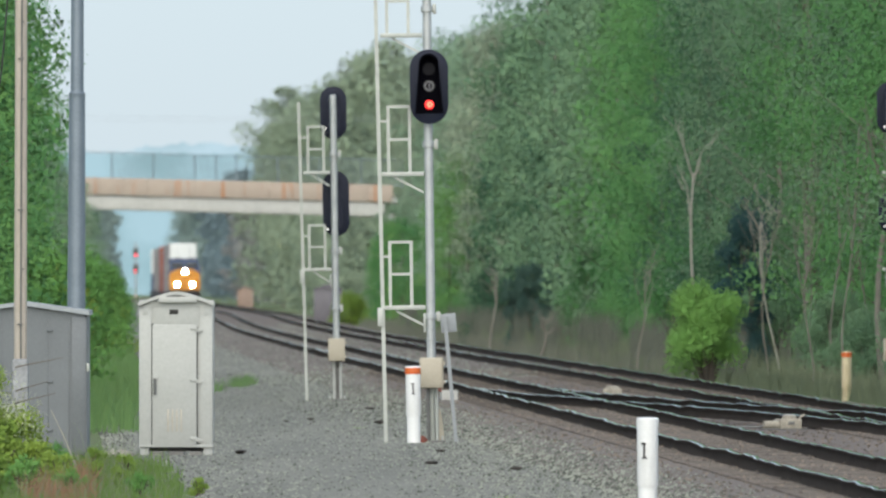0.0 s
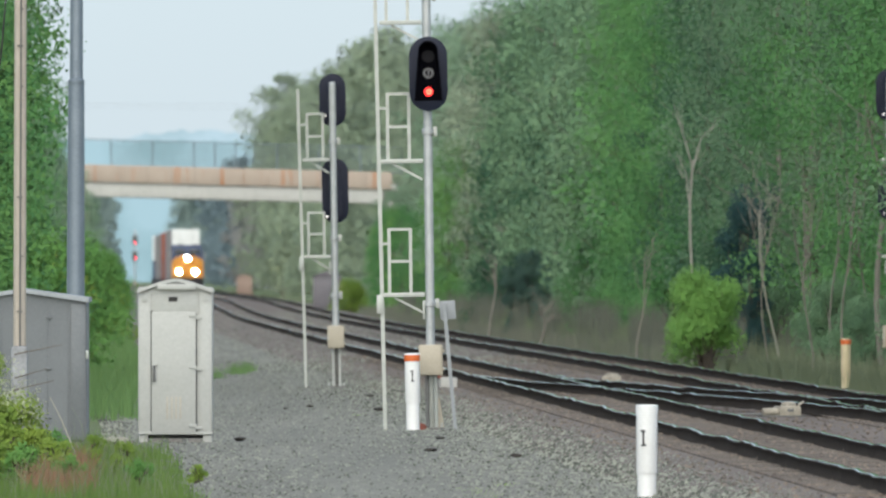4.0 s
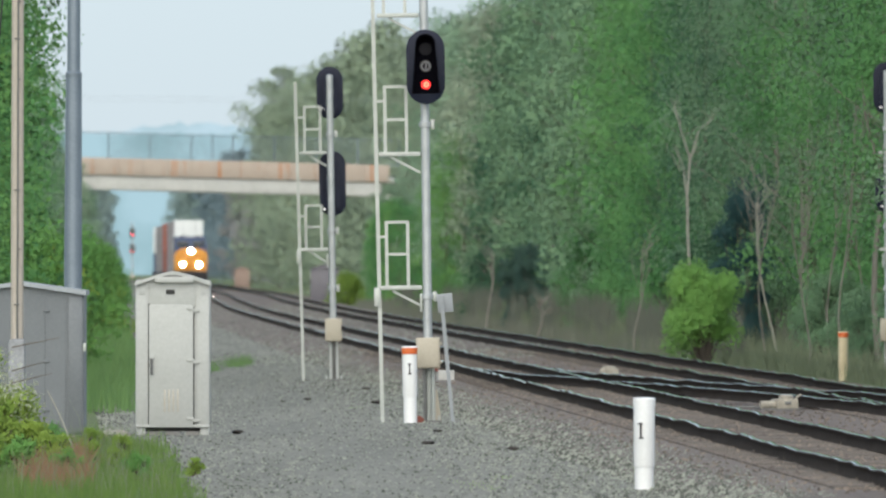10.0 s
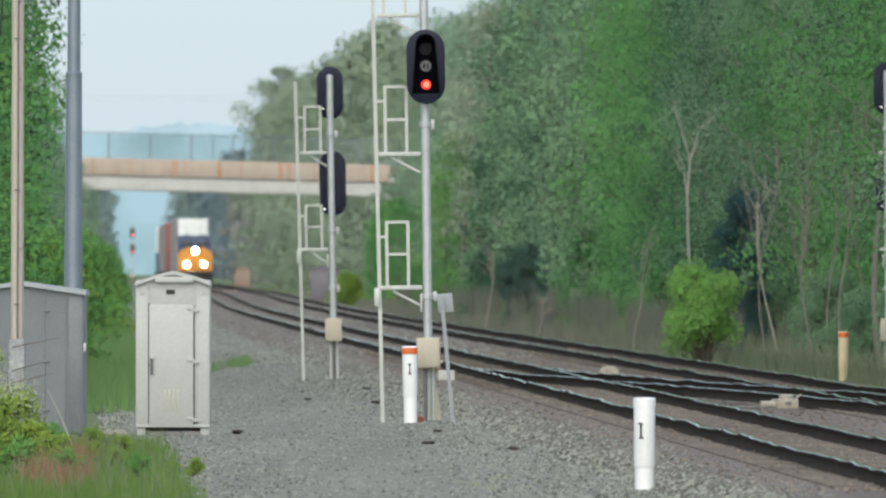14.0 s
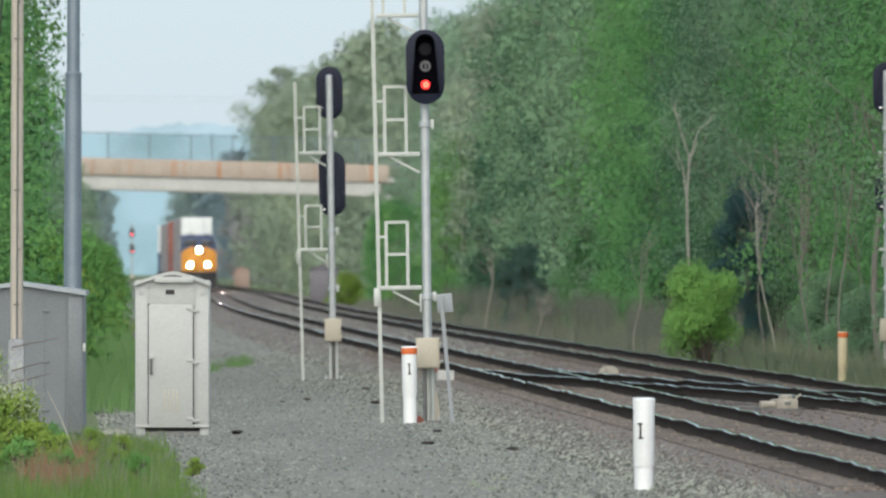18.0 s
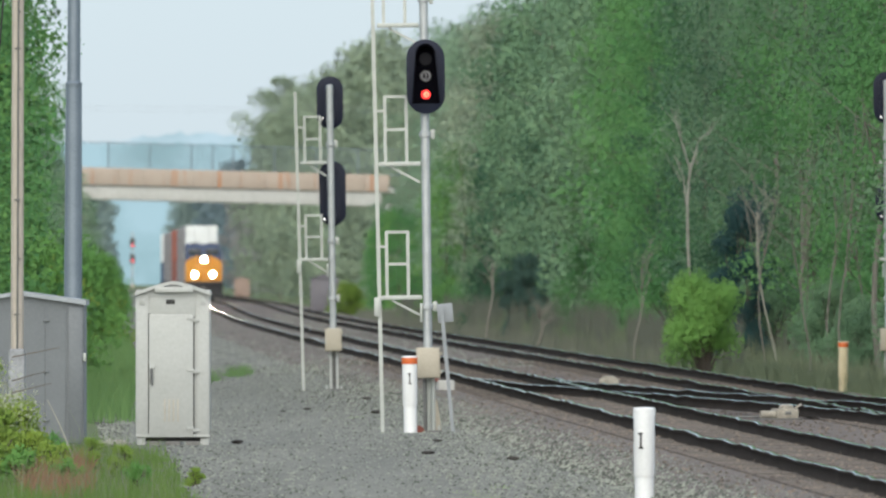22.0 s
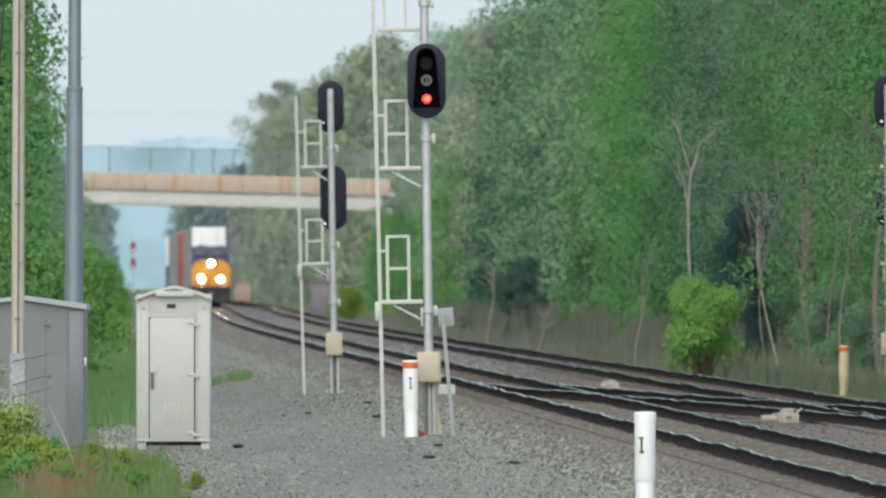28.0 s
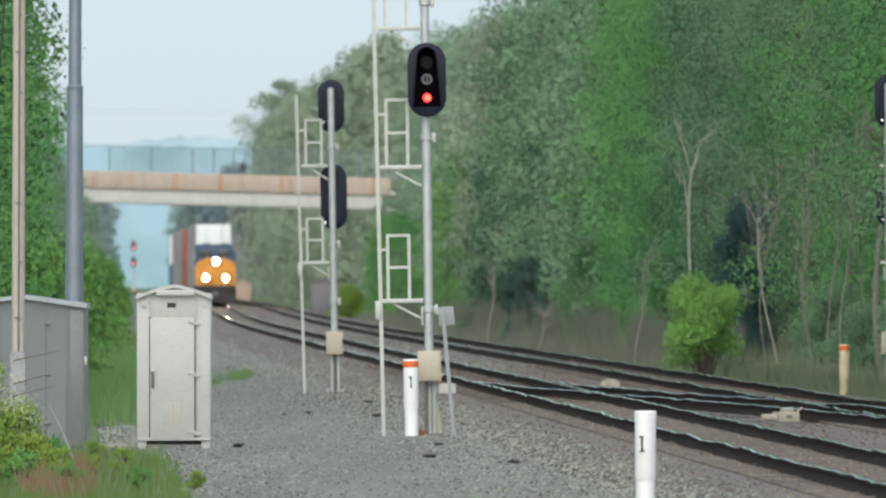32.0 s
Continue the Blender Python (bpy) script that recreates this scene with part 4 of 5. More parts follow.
def bar(bm, a, b, w, d=None):
    """A straight square bar from a to b."""
    a, b = Vector(a), Vector(b)
    v = b - a
    m = Matrix.Translation((a + b) / 2) @ v.to_track_quat("Z", "Y").to_matrix().to_4x4() @ Matrix.Diagonal((w, d or w, v.length, 1))
    bmesh.ops.transform(bm, matrix=m, verts=bmesh.ops.create_cube(bm, size=1.0)["verts"])
    return bm


def ladder_stage(parent, x0, x1, xm, z0, z1):
    """A step frame beside the mast: two uprights, three rungs, a foot bar to the mast and a brace."""
    st = B()
    for x in (x0, x1):
        bar(st, (x, 0, z0), (x, 0, z1), 0.05, 0.06)
    stage = part("step_frame", st, ALU, parent, "pale aluminium step frame")
    for z in (z1 - 0.02, (z0 + z1) / 2 + 0.0):
        part("rung", bar(B(), (x0, -0.01, z), (x1, -0.01, z), 0.045), ALU, stage)
    part("foot_bar", box(B(), ((x0 + xm) / 2 - 0.06, 0, z0 - 0.005), (abs(xm - x0) + 0.1, 0.12, 0.07), 0.008), ALU, stage)
    part("brace", bar(B(), (x0 + 0.08, 0.03, z0 - 0.05), (xm - 0.02, 0.03, z0 - 0.3), 0.035), ALU, stage)
    part("tie_bar", bar(B(), (x0 - 0.16, 0.01, z1 - 0.25), (x0, 0.01, z1 - 0.25), 0.04), ALU, stage)


def signal(m, label, mast_r, top, heads, stages, rail_x, box_z, box_size, facing, group):
    """heads: (x, z, w, h, lamp heights, lit lamp)."""
    ob = thing("railway_signal", m, label, "railway signal", group)
    bm = B()
    lathe(bm, [(mast_r, box_z), (mast_r, top - 0.02), (mast_r * 0.7, top)], 20)
    part("mast", bm, GALV, ob, "galvanised tubular mast")
    for z in [h[1] - h[3] / 2 - 0.32 for h in heads] + [box_z + 0.9, 6.93]:
        if z < top - 0.1 and z > 0.3:
            bm = B()
            lathe(bm, [(mast_r + 0.012, z - 0.05), (mast_r + 0.026, z - 0.04), (mast_r + 0.026, z + 0.04), (mast_r + 0.012, z + 0.05)], 20)
            band = part("clamp", bm, GALV, ob)
            part("lug", box(B(), (mast_r + 0.05, 0, z), (0.06, 0.05, 0.16), 0.008), ALU, band)
    for x, z, w, h, lamps, on in heads:
        y = -0.24 if facing < 0 else 0.3
        signal_head(ob, x, y, z, w, h, facing, lamps, on)
        part("head_bracket", box(B(), (x, y / 2, z), (0.07, abs(y), 0.1), 0.01), GALV_DARK, ob)
    if rail_x is not None:
        sgn = -1 if rail_x < 0 else 1
        lt = top - 0.15 if facing > 0 else top
        part("ladder_rail", bar(B(), (rail_x + 0.06, 0, 0.02), (rail_x - 0.03, 0, lt), 0.055 if facing < 0 else 0.045, 0.06), ALU, ob, "pale aluminium ladder rail")
        for z0, z1 in stages:
            ladder_stage(ob, rail_x + sgn * -0.16, rail_x + sgn * -0.5, -mast_r * 1.0, z0, z1)
        for z in (stages[-1][0] - 0.15, ):
            part("hook_plate", box(B(), (rail_x - 0.0, -0.05, z), (0.1, 0.03, 0.3), 0.01), ALU, ob)
            part("hook_plate", box(B(), (-mast_r - 0.03, -0.05, z - 0.1), (0.035, 0.04, 0.3), 0.008), ALU, ob)
    bx, bz = box_size
    cab = part("junction_box", box(B(), (0, -0.16, box_z), (bx, 0.24, bz), 0.015), TAN, ob, "tan enamelled junction box")
    part("box_door", box(B(), (0, -0.288, box_z), (bx * 0.9, 0.014, bz * 0.92), 0.005), TAN, cab)
    for dz in (-0.3, 0.3):
        part("hinge", box(B(), (bx / 2 + 0.012, -0.24, box_z + dz * bz), (0.03, 0.05, 0.05), 0.006), TAN, cab)
    bm = B()
    lathe(bm, [(mast_r * 1.0, -0.02), (mast_r * 1.0, box_z)], 18)
    part("lower_mast", bm, ALU if facing < 0 else GALV_DARK, ob, "weathered lower mast")
    for x in (-0.06, 0.075):
        part("conduit", rod(B(), (x, -mast_r - 0.035, 0.0), (x, -mast_r - 0.035, box_z - bz / 2), 0.03, 0.03, 10), CABINET_EDGE if facing > 0 else ALU if x > 0 else GALV_DARK, ob)
    part("base_plate", box(B(), (0, 0, 0.03), (0.42, 0.42, 0.05), 0.01), GALV_DARK, ob)
    for a in (-0.16, 0.16):
        for b in (-0.16, 0.16):
            part("bolt", rod(B(), (a, b, 0.05), (a, b, 0.13), 0.018, 0.018, 6), ALU, ob)
    return ob


OPPOSED = "home signals of the junction"
sig = signal(pose(-0.22, 300, 0, 0, -0.75, 0), "tall galvanised signal mast with one lit red lamp", 0.07, 8.3,
             [(0.02, 5.69, 0.615, 1.19, (0.28, 0.01, -0.285), 2)], [(6.52, 7.6), (4.31, 5.4), (2.18, 3.24)], -0.8, 1.13, (0.38, 0.49), -1, OPPOSED)
part("base_gusset", slab(B(), [(0.06, 0.03), (0.2, 0.03), (0.14, 0.5), (0.08, 0.62)], -0.05, -0.02), TAN, sig)
part("cable_boot", lathe(B(), [(0.05, 0.0), (0.1, 0.02), (0.09, 0.08), (0.04, 0.13)], 12, (-0.17, -0.2, 0)), paint("rust_red_boot", (0.2, 0.06, 0.04), None, 0.1, 0.8), sig)
signal(pose(-2.36, 408, 0, 0, -0.85, 0), "signal mast seen from behind with two black heads", 0.072, 6.65,
       [(-0.0, 6.26, 0.58, 1.15, (0.27, -0.27), None), (0.03, 4.29, 0.58, 1.41, (0.4, 0.02, -0.36), None)], [(4.97, 5.98), (2.87, 3.84)], -0.72, 1.12, (0.36, 0.5), 1, OPPOSED)
signal(pose(9.66, 408, 0, 0, -0.3, 0), "signal mast with two black heads beside the second track", 0.072, 6.75,
       [(0.0, 6.37, 0.58, 1.13, (0.27, -0.27), None), (-0.01, 4.1, 0.5, 0.87, (0.18, -0.2), None)], [(4.97, 5.98), (2.87, 3.84)], 0.9, 1.12, (0.36, 0.5), 1, OPPOSED)
for x, y, z in ((-2.6, 408, 5.92), (-2.57, 408, 3.73), (9.5, 408, 5.95), (9.52, 408, 3.8)):
    lamp = thing("marker_lamp", pose(x, y + 0.26, z), "small white marker lamp glinting on a signal", "lamp", "marker lamps")
    part("bulb", lathe(B(), [(0.007, -0.018), (0.016, -0.008), (0.016, 0.008), (0.007, 0.018)], 12, (0, -0.05, 0)), LENS_WHITE, lamp)
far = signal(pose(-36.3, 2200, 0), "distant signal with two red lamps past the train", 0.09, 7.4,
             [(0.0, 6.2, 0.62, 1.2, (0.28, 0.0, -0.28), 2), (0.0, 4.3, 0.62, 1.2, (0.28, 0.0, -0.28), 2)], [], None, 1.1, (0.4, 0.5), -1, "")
# Haze over the far heads is put into a paler grey material.
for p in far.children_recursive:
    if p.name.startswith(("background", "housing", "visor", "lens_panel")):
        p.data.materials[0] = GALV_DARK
    elif p.name.startswith(("lens", "lens_core")) and p.data.materials[0] in (LENS_RED, LENS_CORE):
        p.data.materials[0] = LENS_FAR


# Small leaning sign behind the signal.
SIGN_GREY = paint("sign_grey", (0.30, 0.32, 0.33), (0.22, 0.24, 0.25), 0.15, 0.6, 0.2)
sg = thing("leaning_sign", pose(0.16, 299.6, 0, 0, -5.2, 0), "small grey sign plate on a leaning steel post", "sign")
part("post", bar(B(), (0, 0, -0.02), (0, 0, 2.05), 0.06, 0.035), SIGN_GREY, sg)
part("plate", box(B(), (0.05, 0.03, 1.93), (0.25, 0.012, 0.3), 0.004), SIGN_GREY, sg)


# White marker posts.
def marker_post(m, radius, tall, joint, label, material, band, mark, group="cable marker posts"):
    ob = thing("marker_post", m, label, "marker post", group)
    part("sleeve", lathe(B(), [(radius * 0.9, -0.02), (radius * 0.9, joint), (radius * 0.93, joint + 0.005)], 24), material, ob)
    part("tube", lathe(B(), [(radius * 0.97, joint - 0.012), (radius, joint), (radius, tall - 0.1), (radius * 0.99, tall - 0.1)], 24), material, ob)
    part("cap", lathe(B(), [(radius * 1.05, tall - 0.1), (radius * 1.05, tall - 0.012), (radius * 0.95, tall), (radius * 0.5, tall + 0.004)], 24), material, ob)
    if band:
        part("band", lathe(B(), [(radius * 1.06, tall - 0.125), (radius * 1.07, tall - 0.12), (radius * 1.07, tall - 0.03), (radius * 1.06, tall - 0.025)], 24), ORANGE, ob, "orange band")
    if mark:
        bm = B()
        for c, s in (((0, 0), (0.02, 0.16)), ((-0.006, 0.08), (0.055, 0.018)), ((0.004, -0.08), (0.055, 0.018))):
            box(bm, (mark[0] + c[0], -radius * 1.0 - 0.001, mark[1] + c[1]), (s[0], 0.01, s[1]))
        part("mark", bm, INK, ob, "black painted mark")
    return ob


marker_post(pose(2.255, 210.8, 0), 0.119, 1.05, 0.29, "white plastic cable marker post in the gravel", PVC, False, (-0.04, 0.68))
marker_post(pose(-0.515, 299.2, 0, 0, -0.8, 0), 0.118, 1.24, 0.46, "white marker post with an orange band beside the signal", PVC, True, (0.0, 0.88))
marker_post(pose(8.70, 409, 0), 0.108, 1.08, 0.3, "yellowed marker post with an orange band", PVC_OLD, True, None)

# ---- relay cabinet ----
cb = thing("relay_cabinet", pose(-3.99, 278, 0), "off-white steel relay cabinet with one closed door on legs", "cabinet")
W, H = 1.1, 2.26
part("body", box(B(), (0, 0.5, 0.12 + H / 2), (W, 1.0, H - 0.14), 0.02), CABINET, cb)
arch = [(-W / 2 - 0.012 + (W + 0.024) * k / 12, 2.27 + 0.17 * (1 - abs(2 * k / 12 - 1) ** 1.35)) for k in range(13)]
part("roof", slab(B(), arch + [(x, z - 0.05) for x, z in arch[::-1]], -0.1, 1.05), CABINET, cb, "arched sheet roof")
part("gable", slab(B(), [(-W / 2 + 0.02, 2.2)] + [(W / 2 - 0.02, 2.2)] + [(x * 0.96, z - 0.06) for x, z in arch[::-1]], -0.02, 0.02), CABINET, cb)
part("rain_hood", box(B(), (0.02, -0.07, 2.315), (0.57, 0.1, 0.085), 0.012), CABINET_EDGE, cb)
part("header_panel", box(B(), (0.0, -0.008, 2.08), (0.66, 0.016, 0.33), 0.004), CABINET, cb)
part("vent", box(B(), (-0.035, -0.02, 2.135), (0.13, 0.02, 0.07), 0.004), GAP_DARK, cb, "dark vent")
for x in (-0.455, 0.445):
    part("corner_post", box(B(), (x, -0.012, 1.18), (0.18, 0.024, 2.1), 0.006), CABINET_EDGE, cb)
    part("lifting_pad", box(B(), (x, -0.03, 2.14), (0.085, 0.016, 0.1), 0.004), CABINET, cb)
part("door_seam", box(B(), (-0.025, -0.003, 1.055), (0.69, 0.012, 1.815), 0.002), GAP_DARK, cb)
door = part("door", box(B(), (-0.025, -0.022, 1.055), (0.655, 0.03, 1.785), 0.01), CABINET, cb)
for z in (1.88, 1.12, 0.255):
    part("hinge", box(B(), (0.26, -0.045, z + 0.01), (0.11, 0.02, 0.04), 0.004), CABINET_EDGE, door)
    part("hinge", box(B(), (0.345, -0.04, z - 0.02), (0.1, 0.02, 0.045), 0.004), CABINET_EDGE, door)
part("latch_plate", box(B(), (-0.305, -0.045, 1.17), (0.075, 0.02, 0.06), 0.004), CABINET_EDGE, door)
part("handle", bar(B(), (-0.318, -0.06, 1.15), (-0.312, -0.07, 0.91), 0.03), GALV_DARK, door, "dark steel handle")
for k in range(4):
    part("rib", box(B(), (-0.12 + 0.065 * k, -0.038, 0.53), (0.028, 0.006, 0.33), 0.002), RIB, door, "rust-tinged rib")
part("sill", box(B(), (0, 0.02, 0.155), (W, 0.1, 0.04), 0.008), CABINET_EDGE, cb)
for x in (-0.47, 0.47):
    for y in (0.08, 0.9):
        part("leg", box(B(), (x, y, 0.06), (0.13, 0.13, 0.16), 0.01), CABINET_EDGE, cb)
FOOTING = paint("dirty_footing", (0.26, 0.255, 0.24), (0.14, 0.135, 0.125), 0.15, 0.9, 0, 0.2, 8)
# Shade in the gap under the cabinet is put into this dark colour.
part("floor_frame", box(B(), (0, 0.5, 0.1), (0.86, 0.8, 0.05), 0.004), GAP_DARK, cb, "underside frame darkened for the shade beneath the cabinet")
for x, w in ((-0.27, 0.16), (0.0, 0.22), (0.29, 0.2)):
    part("cable_duct", box(B(), (x, 0.16, 0.032), (w, 0.3, 0.085), 0.014), FOOTING, cb, "grey concrete footing block")
for x, z in ((-0.56, 1.5), ):
    part("side_lug", box(B(), (x, 0.2, z), (0.03, 0.06, 0.1), 0.006), GALV_DARK, cb)

# ---- grey equipment hut ----
hut = thing("equipment_hut", pose(-6.07, 270, 0), "grey metal equipment hut with a low gable roof", "hut")
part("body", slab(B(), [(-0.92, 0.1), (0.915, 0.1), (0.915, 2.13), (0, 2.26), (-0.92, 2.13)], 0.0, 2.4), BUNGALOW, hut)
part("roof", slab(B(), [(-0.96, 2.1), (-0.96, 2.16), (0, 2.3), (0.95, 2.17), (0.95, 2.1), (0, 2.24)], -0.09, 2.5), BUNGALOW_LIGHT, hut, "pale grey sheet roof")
part("base", box(B(), (0, 1.2, 0.05), (1.7, 2.3, 0.12), 0.01), CONCRETE, hut)
for x in (0.36, 0.66, -0.3):
    part("seam", box(B(), (x, -0.006, 1.1), (0.012, 0.01, 1.9), 0.003), BUNGALOW, hut)
part("corner_panel", box(B(), (0.8, -0.012, 1.1), (0.2, 0.024, 1.95), 0.006), BUNGALOW, hut)
for z in (1.88, 1.15, 0.45):
    part("hinge", box(B(), (0.38, -0.02, z), (0.09, 0.02, 0.035), 0.006), BUNGALOW, hut)
part("latch", box(B(), (0.93, -0.02, 1.35), (0.04, 0.06, 0.12), 0.006), ALU, hut)

# ---- poles ----
sp = thing("steel_pole", pose(-5.61, 285, 0, 0, 0.2, 0), "tall blue-grey tapered steel pole behind the hut", "pole")
part("shaft", lathe(B(), [(0.14, -0.05), (0.136, 2.6), (0.122, 5.4)], 24), POLE_STEEL, sp)
part("collar", lathe(B(), [(0.118, 5.36), (0.125, 5.38), (0.125, 5.44), (0.1, 5.46)], 24), POLE_STEEL, sp)
part("upper_shaft", lathe(B(), [(0.1, 5.44), (0.085, 10.5)], 24), POLE_STEEL, sp)
SLEEVE = paint("blotched_pale_sleeve", (0.36, 0.37, 0.38), (0.16, 0.165, 0.17), 0.35, 0.8, 0, 0.2, 6)
wp = thing("utility_pole", pose(-5.775, 255, 0, 0, 0.15, 0), "weathered wooden utility pole with a pale base sleeve", "pole")
part("shaft", lathe(B(), [(0.088, -0.05), (0.086, 3.0), (0.078, 9.5)], 16), WOOD_POLE, wp)
part("conduit", rod(B(), (0.005, -0.095, 0.3), (0.012, -0.088, 9.0), 0.014, 0.014, 8), GALV_DARK, wp)
for z in (2.0, 3.55, 5.6):
    part("strap", box(B(), (-0.002, -0.098, z), (0.075, 0.02, 0.026), 0.004), GALV_DARK, wp, "dark conduit strap")
for x, z in ((0.035, 2.75), (0.03, 5.05), (0.03, 6.1)):
    part("bolt", rod(B(), (x, -0.075, z), (x, -0.1, z), 0.014, 0.012, 8), GALV_DARK, wp)
part("base_sleeve", box(B(), (0.0, -0.02, 0.76), (0.23, 0.26, 1.55), 0.05), SLEEVE, wp, "pale grey base sleeve")
gw = thing("guy_wire", pose(0, 0, 0), "thin black cable hanging beside the utility pole", "cable")
bm = B()
limb(bm, [(-5.93, 255, 6.6), (-5.97, 255, 6.1), (-6.02, 255, 5.5), (-6.1, 255, 4.9), (-6.2, 255, 4.0), (-6.3, 255, 0.0)], 0.012, 0.012, 6)
part("wire", bm, INK, gw)

# ---- switch machine and small things between the tracks ----
sm = thing("switch_machine", pose(5.42, 304, BED_Z, 0, 0, 14), "cream switch machine with a domed motor cover", "switch machine")
part("case", box(B(), (0.12, 0, 0.11), (0.42, 0.5, 0.2), 0.03), WORN_TAN, sm)
part("motor", rod(B(), (-0.38, -0.1, 0.1), (-0.05, -0.1, 0.1), 0.07, 0.08, 16), WORN_TAN, sm)
part("cover", lathe(B(), [(0.15, 0.2), (0.14, 0.26), (0.08, 0.29)], 16, (0.15, 0, 0)), WORN_TAN, sm)
part("lever", bar(B(), (0.28, -0.2, 0.22), (0.38, -0.24, 0.3), 0.035), WORN_TAN, sm)
part("latch", box(B(), (0.12, -0.258, 0.13), (0.12, 0.02, 0.06), 0.006), GALV_DARK, sm)
part("foot", box(B(), (0.0, 0, 0.015), (0.8, 0.55, 0.03), 0.006), GALV_DARK, sm)
part("throw_rod", rod(B(), (-0.9, 0.05, 0.05), (-0.3, 0.02, 0.06), 0.022, 0.022, 8), GALV_DARK, sm)
sm.scale = (0.86, 0.86, 0.86)
sb = thing("track_box", pose(3.46, 392, BED_Z), "small pale track connection box on the ballast", "track box")
part("case", box(B(), (0, 0, 0.09), (0.4, 0.34, 0.18), 0.03), WORN_TAN, sb)
part("lid", lathe(B(), [(0.16, 0.175), (0.13, 0.22), (0.05, 0.24)], 14), WORN_TAN, sb)
cbk = thing("concrete_block", pose(0.05, 380, BED_Z - 0.03, 0, 0, 8), "pale concrete block lying on the ballast shoulder", "block")
part("body", box(B(), (0, 0, 0.12), (0.34, 0.3, 0.24), 0.025), CONCRETE, cbk)
part("cable_stub", rod(B(), (-0.12, -0.05, 0.2), (-0.28, -0.1, 0.3), 0.03, 0.025, 8), BOX_RUST, cbk)
WORN_PALE = paint("cream_plate", (0.62, 0.60, 0.42), (0.5, 0.48, 0.33), 0.3, 0.6)
CASE_MAUVE = paint("dull_mauve_grey_paint", (0.17, 0.16, 0.175), (0.12, 0.115, 0.13), 0.8, 0.6)
BRICK_PALE = paint("faded_rust_paint", (0.42, 0.31, 0.25), (0.34, 0.25, 0.2), 0.8, 0.8)
for x, y, size, mat, label in ((-7.5, 1192, (1.8, 2.2, 2.2), CASE_MAUVE, "dark mauve-grey equipment case beside the far track"), (-20.3, 1900, (1.6, 2.0, 1.9), BRICK_PALE, "rust-coloured equipment case far along the line")):
    fc_ = thing("equipment_case", pose(x, y, 0), label, "equipment case")
    part("body", box(B(), (0, size[1] / 2, size[2] / 2 + 0.05), size, 0.04), mat, fc_)
    part("roof", slab(B(), [(-size[0] / 2 - 0.06, size[2] + 0.05), (size[0] / 2 + 0.06, size[2] + 0.05), (0, size[2] + 0.35)], -0.08, size[1] + 0.08), mat, fc_)
    part("door", box(B(), (0, -0.02, size[2] / 2), (0.8, 0.04, size[2] * 0.8), 0.01), mat, fc_)

ps = thing("trackside_sign", pose(-6.4, 1190, 0), "small cream sign plate on a post beside the far track", "sign")
part("post", bar(B(), (0, 0, -0.1), (0, 0, 1.5), 0.06), GALV_DARK, ps)
part("plate", box(B(), (0, -0.05, 1.48), (0.62, 0.03, 0.38), 0.01), WORN_PALE, ps, "cream plate")

# ---- clods, twigs and rubble on the gravel ----
def chunk(name, seed, size, material):
    rng = random.Random(seed)
    bm = B()
    bmesh.ops.create_icosphere(bm, subdivisions=2, radius=1.0)
    for v in bm.verts:
        v.co *= rng.uniform(0.75, 1.2)
        v.co = Vector((v.co.x * size[0], v.co.y * size[1], v.co.z * size[2]))
    return mesh_of(bm, name, material)


CLOD = paint("dark_soil", (0.05, 0.042, 0.036), (0.03, 0.026, 0.022), 0.1, 0.95)
s5 = np.column_stack([rs.normal(-2.1, 0.6, 800), rs.normal(385, 24, 800)])
stones("dark_cinders", rs, s5, np.full(800, 0.012), 0.024, CLOD, "dark cinders strewn round the foot of a signal")
RUBBLE = paint("pale_rubble", (0.42, 0.39, 0.35), (0.26, 0.24, 0.21), 0.2, 0.95, 0, 0.3, 8, 0.4)
for k, (x, y, s) in enumerate(((-3.05, 279, 1.0), (-1.52, 376, 0.9), (-1.2, 339, 1.0), (-2.5, 347, 0.7), (-0.2, 262, 0.9), (1.6, 271, 0.9), (0.95, 254, 0.8), (-0.08, 281, 0.7), (-2.9, 341, 0.5))):
    me = chunk("clod", k, (0.09 * s, 0.12 * s, 0.03 * s), CLOD)
    tagged(new("clod", me), "dark clod of wood and soil lying on gravel", "debris", "clods on the gravel").matrix_basis = pose(x, y, 0.06, 0, 0, 40 * k)
for k, (x, y, s) in enumerate(((-4.75, 268, 1.2), (-4.6, 268.5, 1.0), (-4.9, 269, 0.9), (-4.5, 267.5, 0.8), (-4.68, 269.5, 1.0))):
    me = chunk("rubble_stone", 30 + k, (0.08 * s, 0.1 * s, 0.06 * s), RUBBLE)
    tagged(new("rubble_stone", me), "pale lump of rubble beside the hut", "stone", "rubble").matrix_basis = pose(x, y, 0.12, 0, 0, 70 * k)
twig = thing("dead_branch", pose(-4.83, 237, 0), "pale dead branch leaning out of the weeds", "branch")
bm = B()
limb(bm, [(0.27, 0, -0.02), (0.14, 0, 0.32), (0.0, 0, 0.66), (-0.15, 0, 0.96)], 0.013, 0.006, 6)
part("stem", bm, BARK_PALE, twig)
for dz, dx in ((1.2, 0.35), (1.5, 0.5), (1.05, 0.42)):
    bm = B()
    limb(bm, [(-0.6, 0, dz), (-0.6 + dx * 0.6, 0, dz + 0.06), (-0.6 + dx * 1.2, 0, dz + 0.12)], 0.01, 0.004, 5)
    part("twig", bm, BARK, twig)

# ---- road bridge ----
BY = 1281.0
GRADE = 0.0258


def deck(x):
    return 9.037 - GRADE * (x + 22.7)


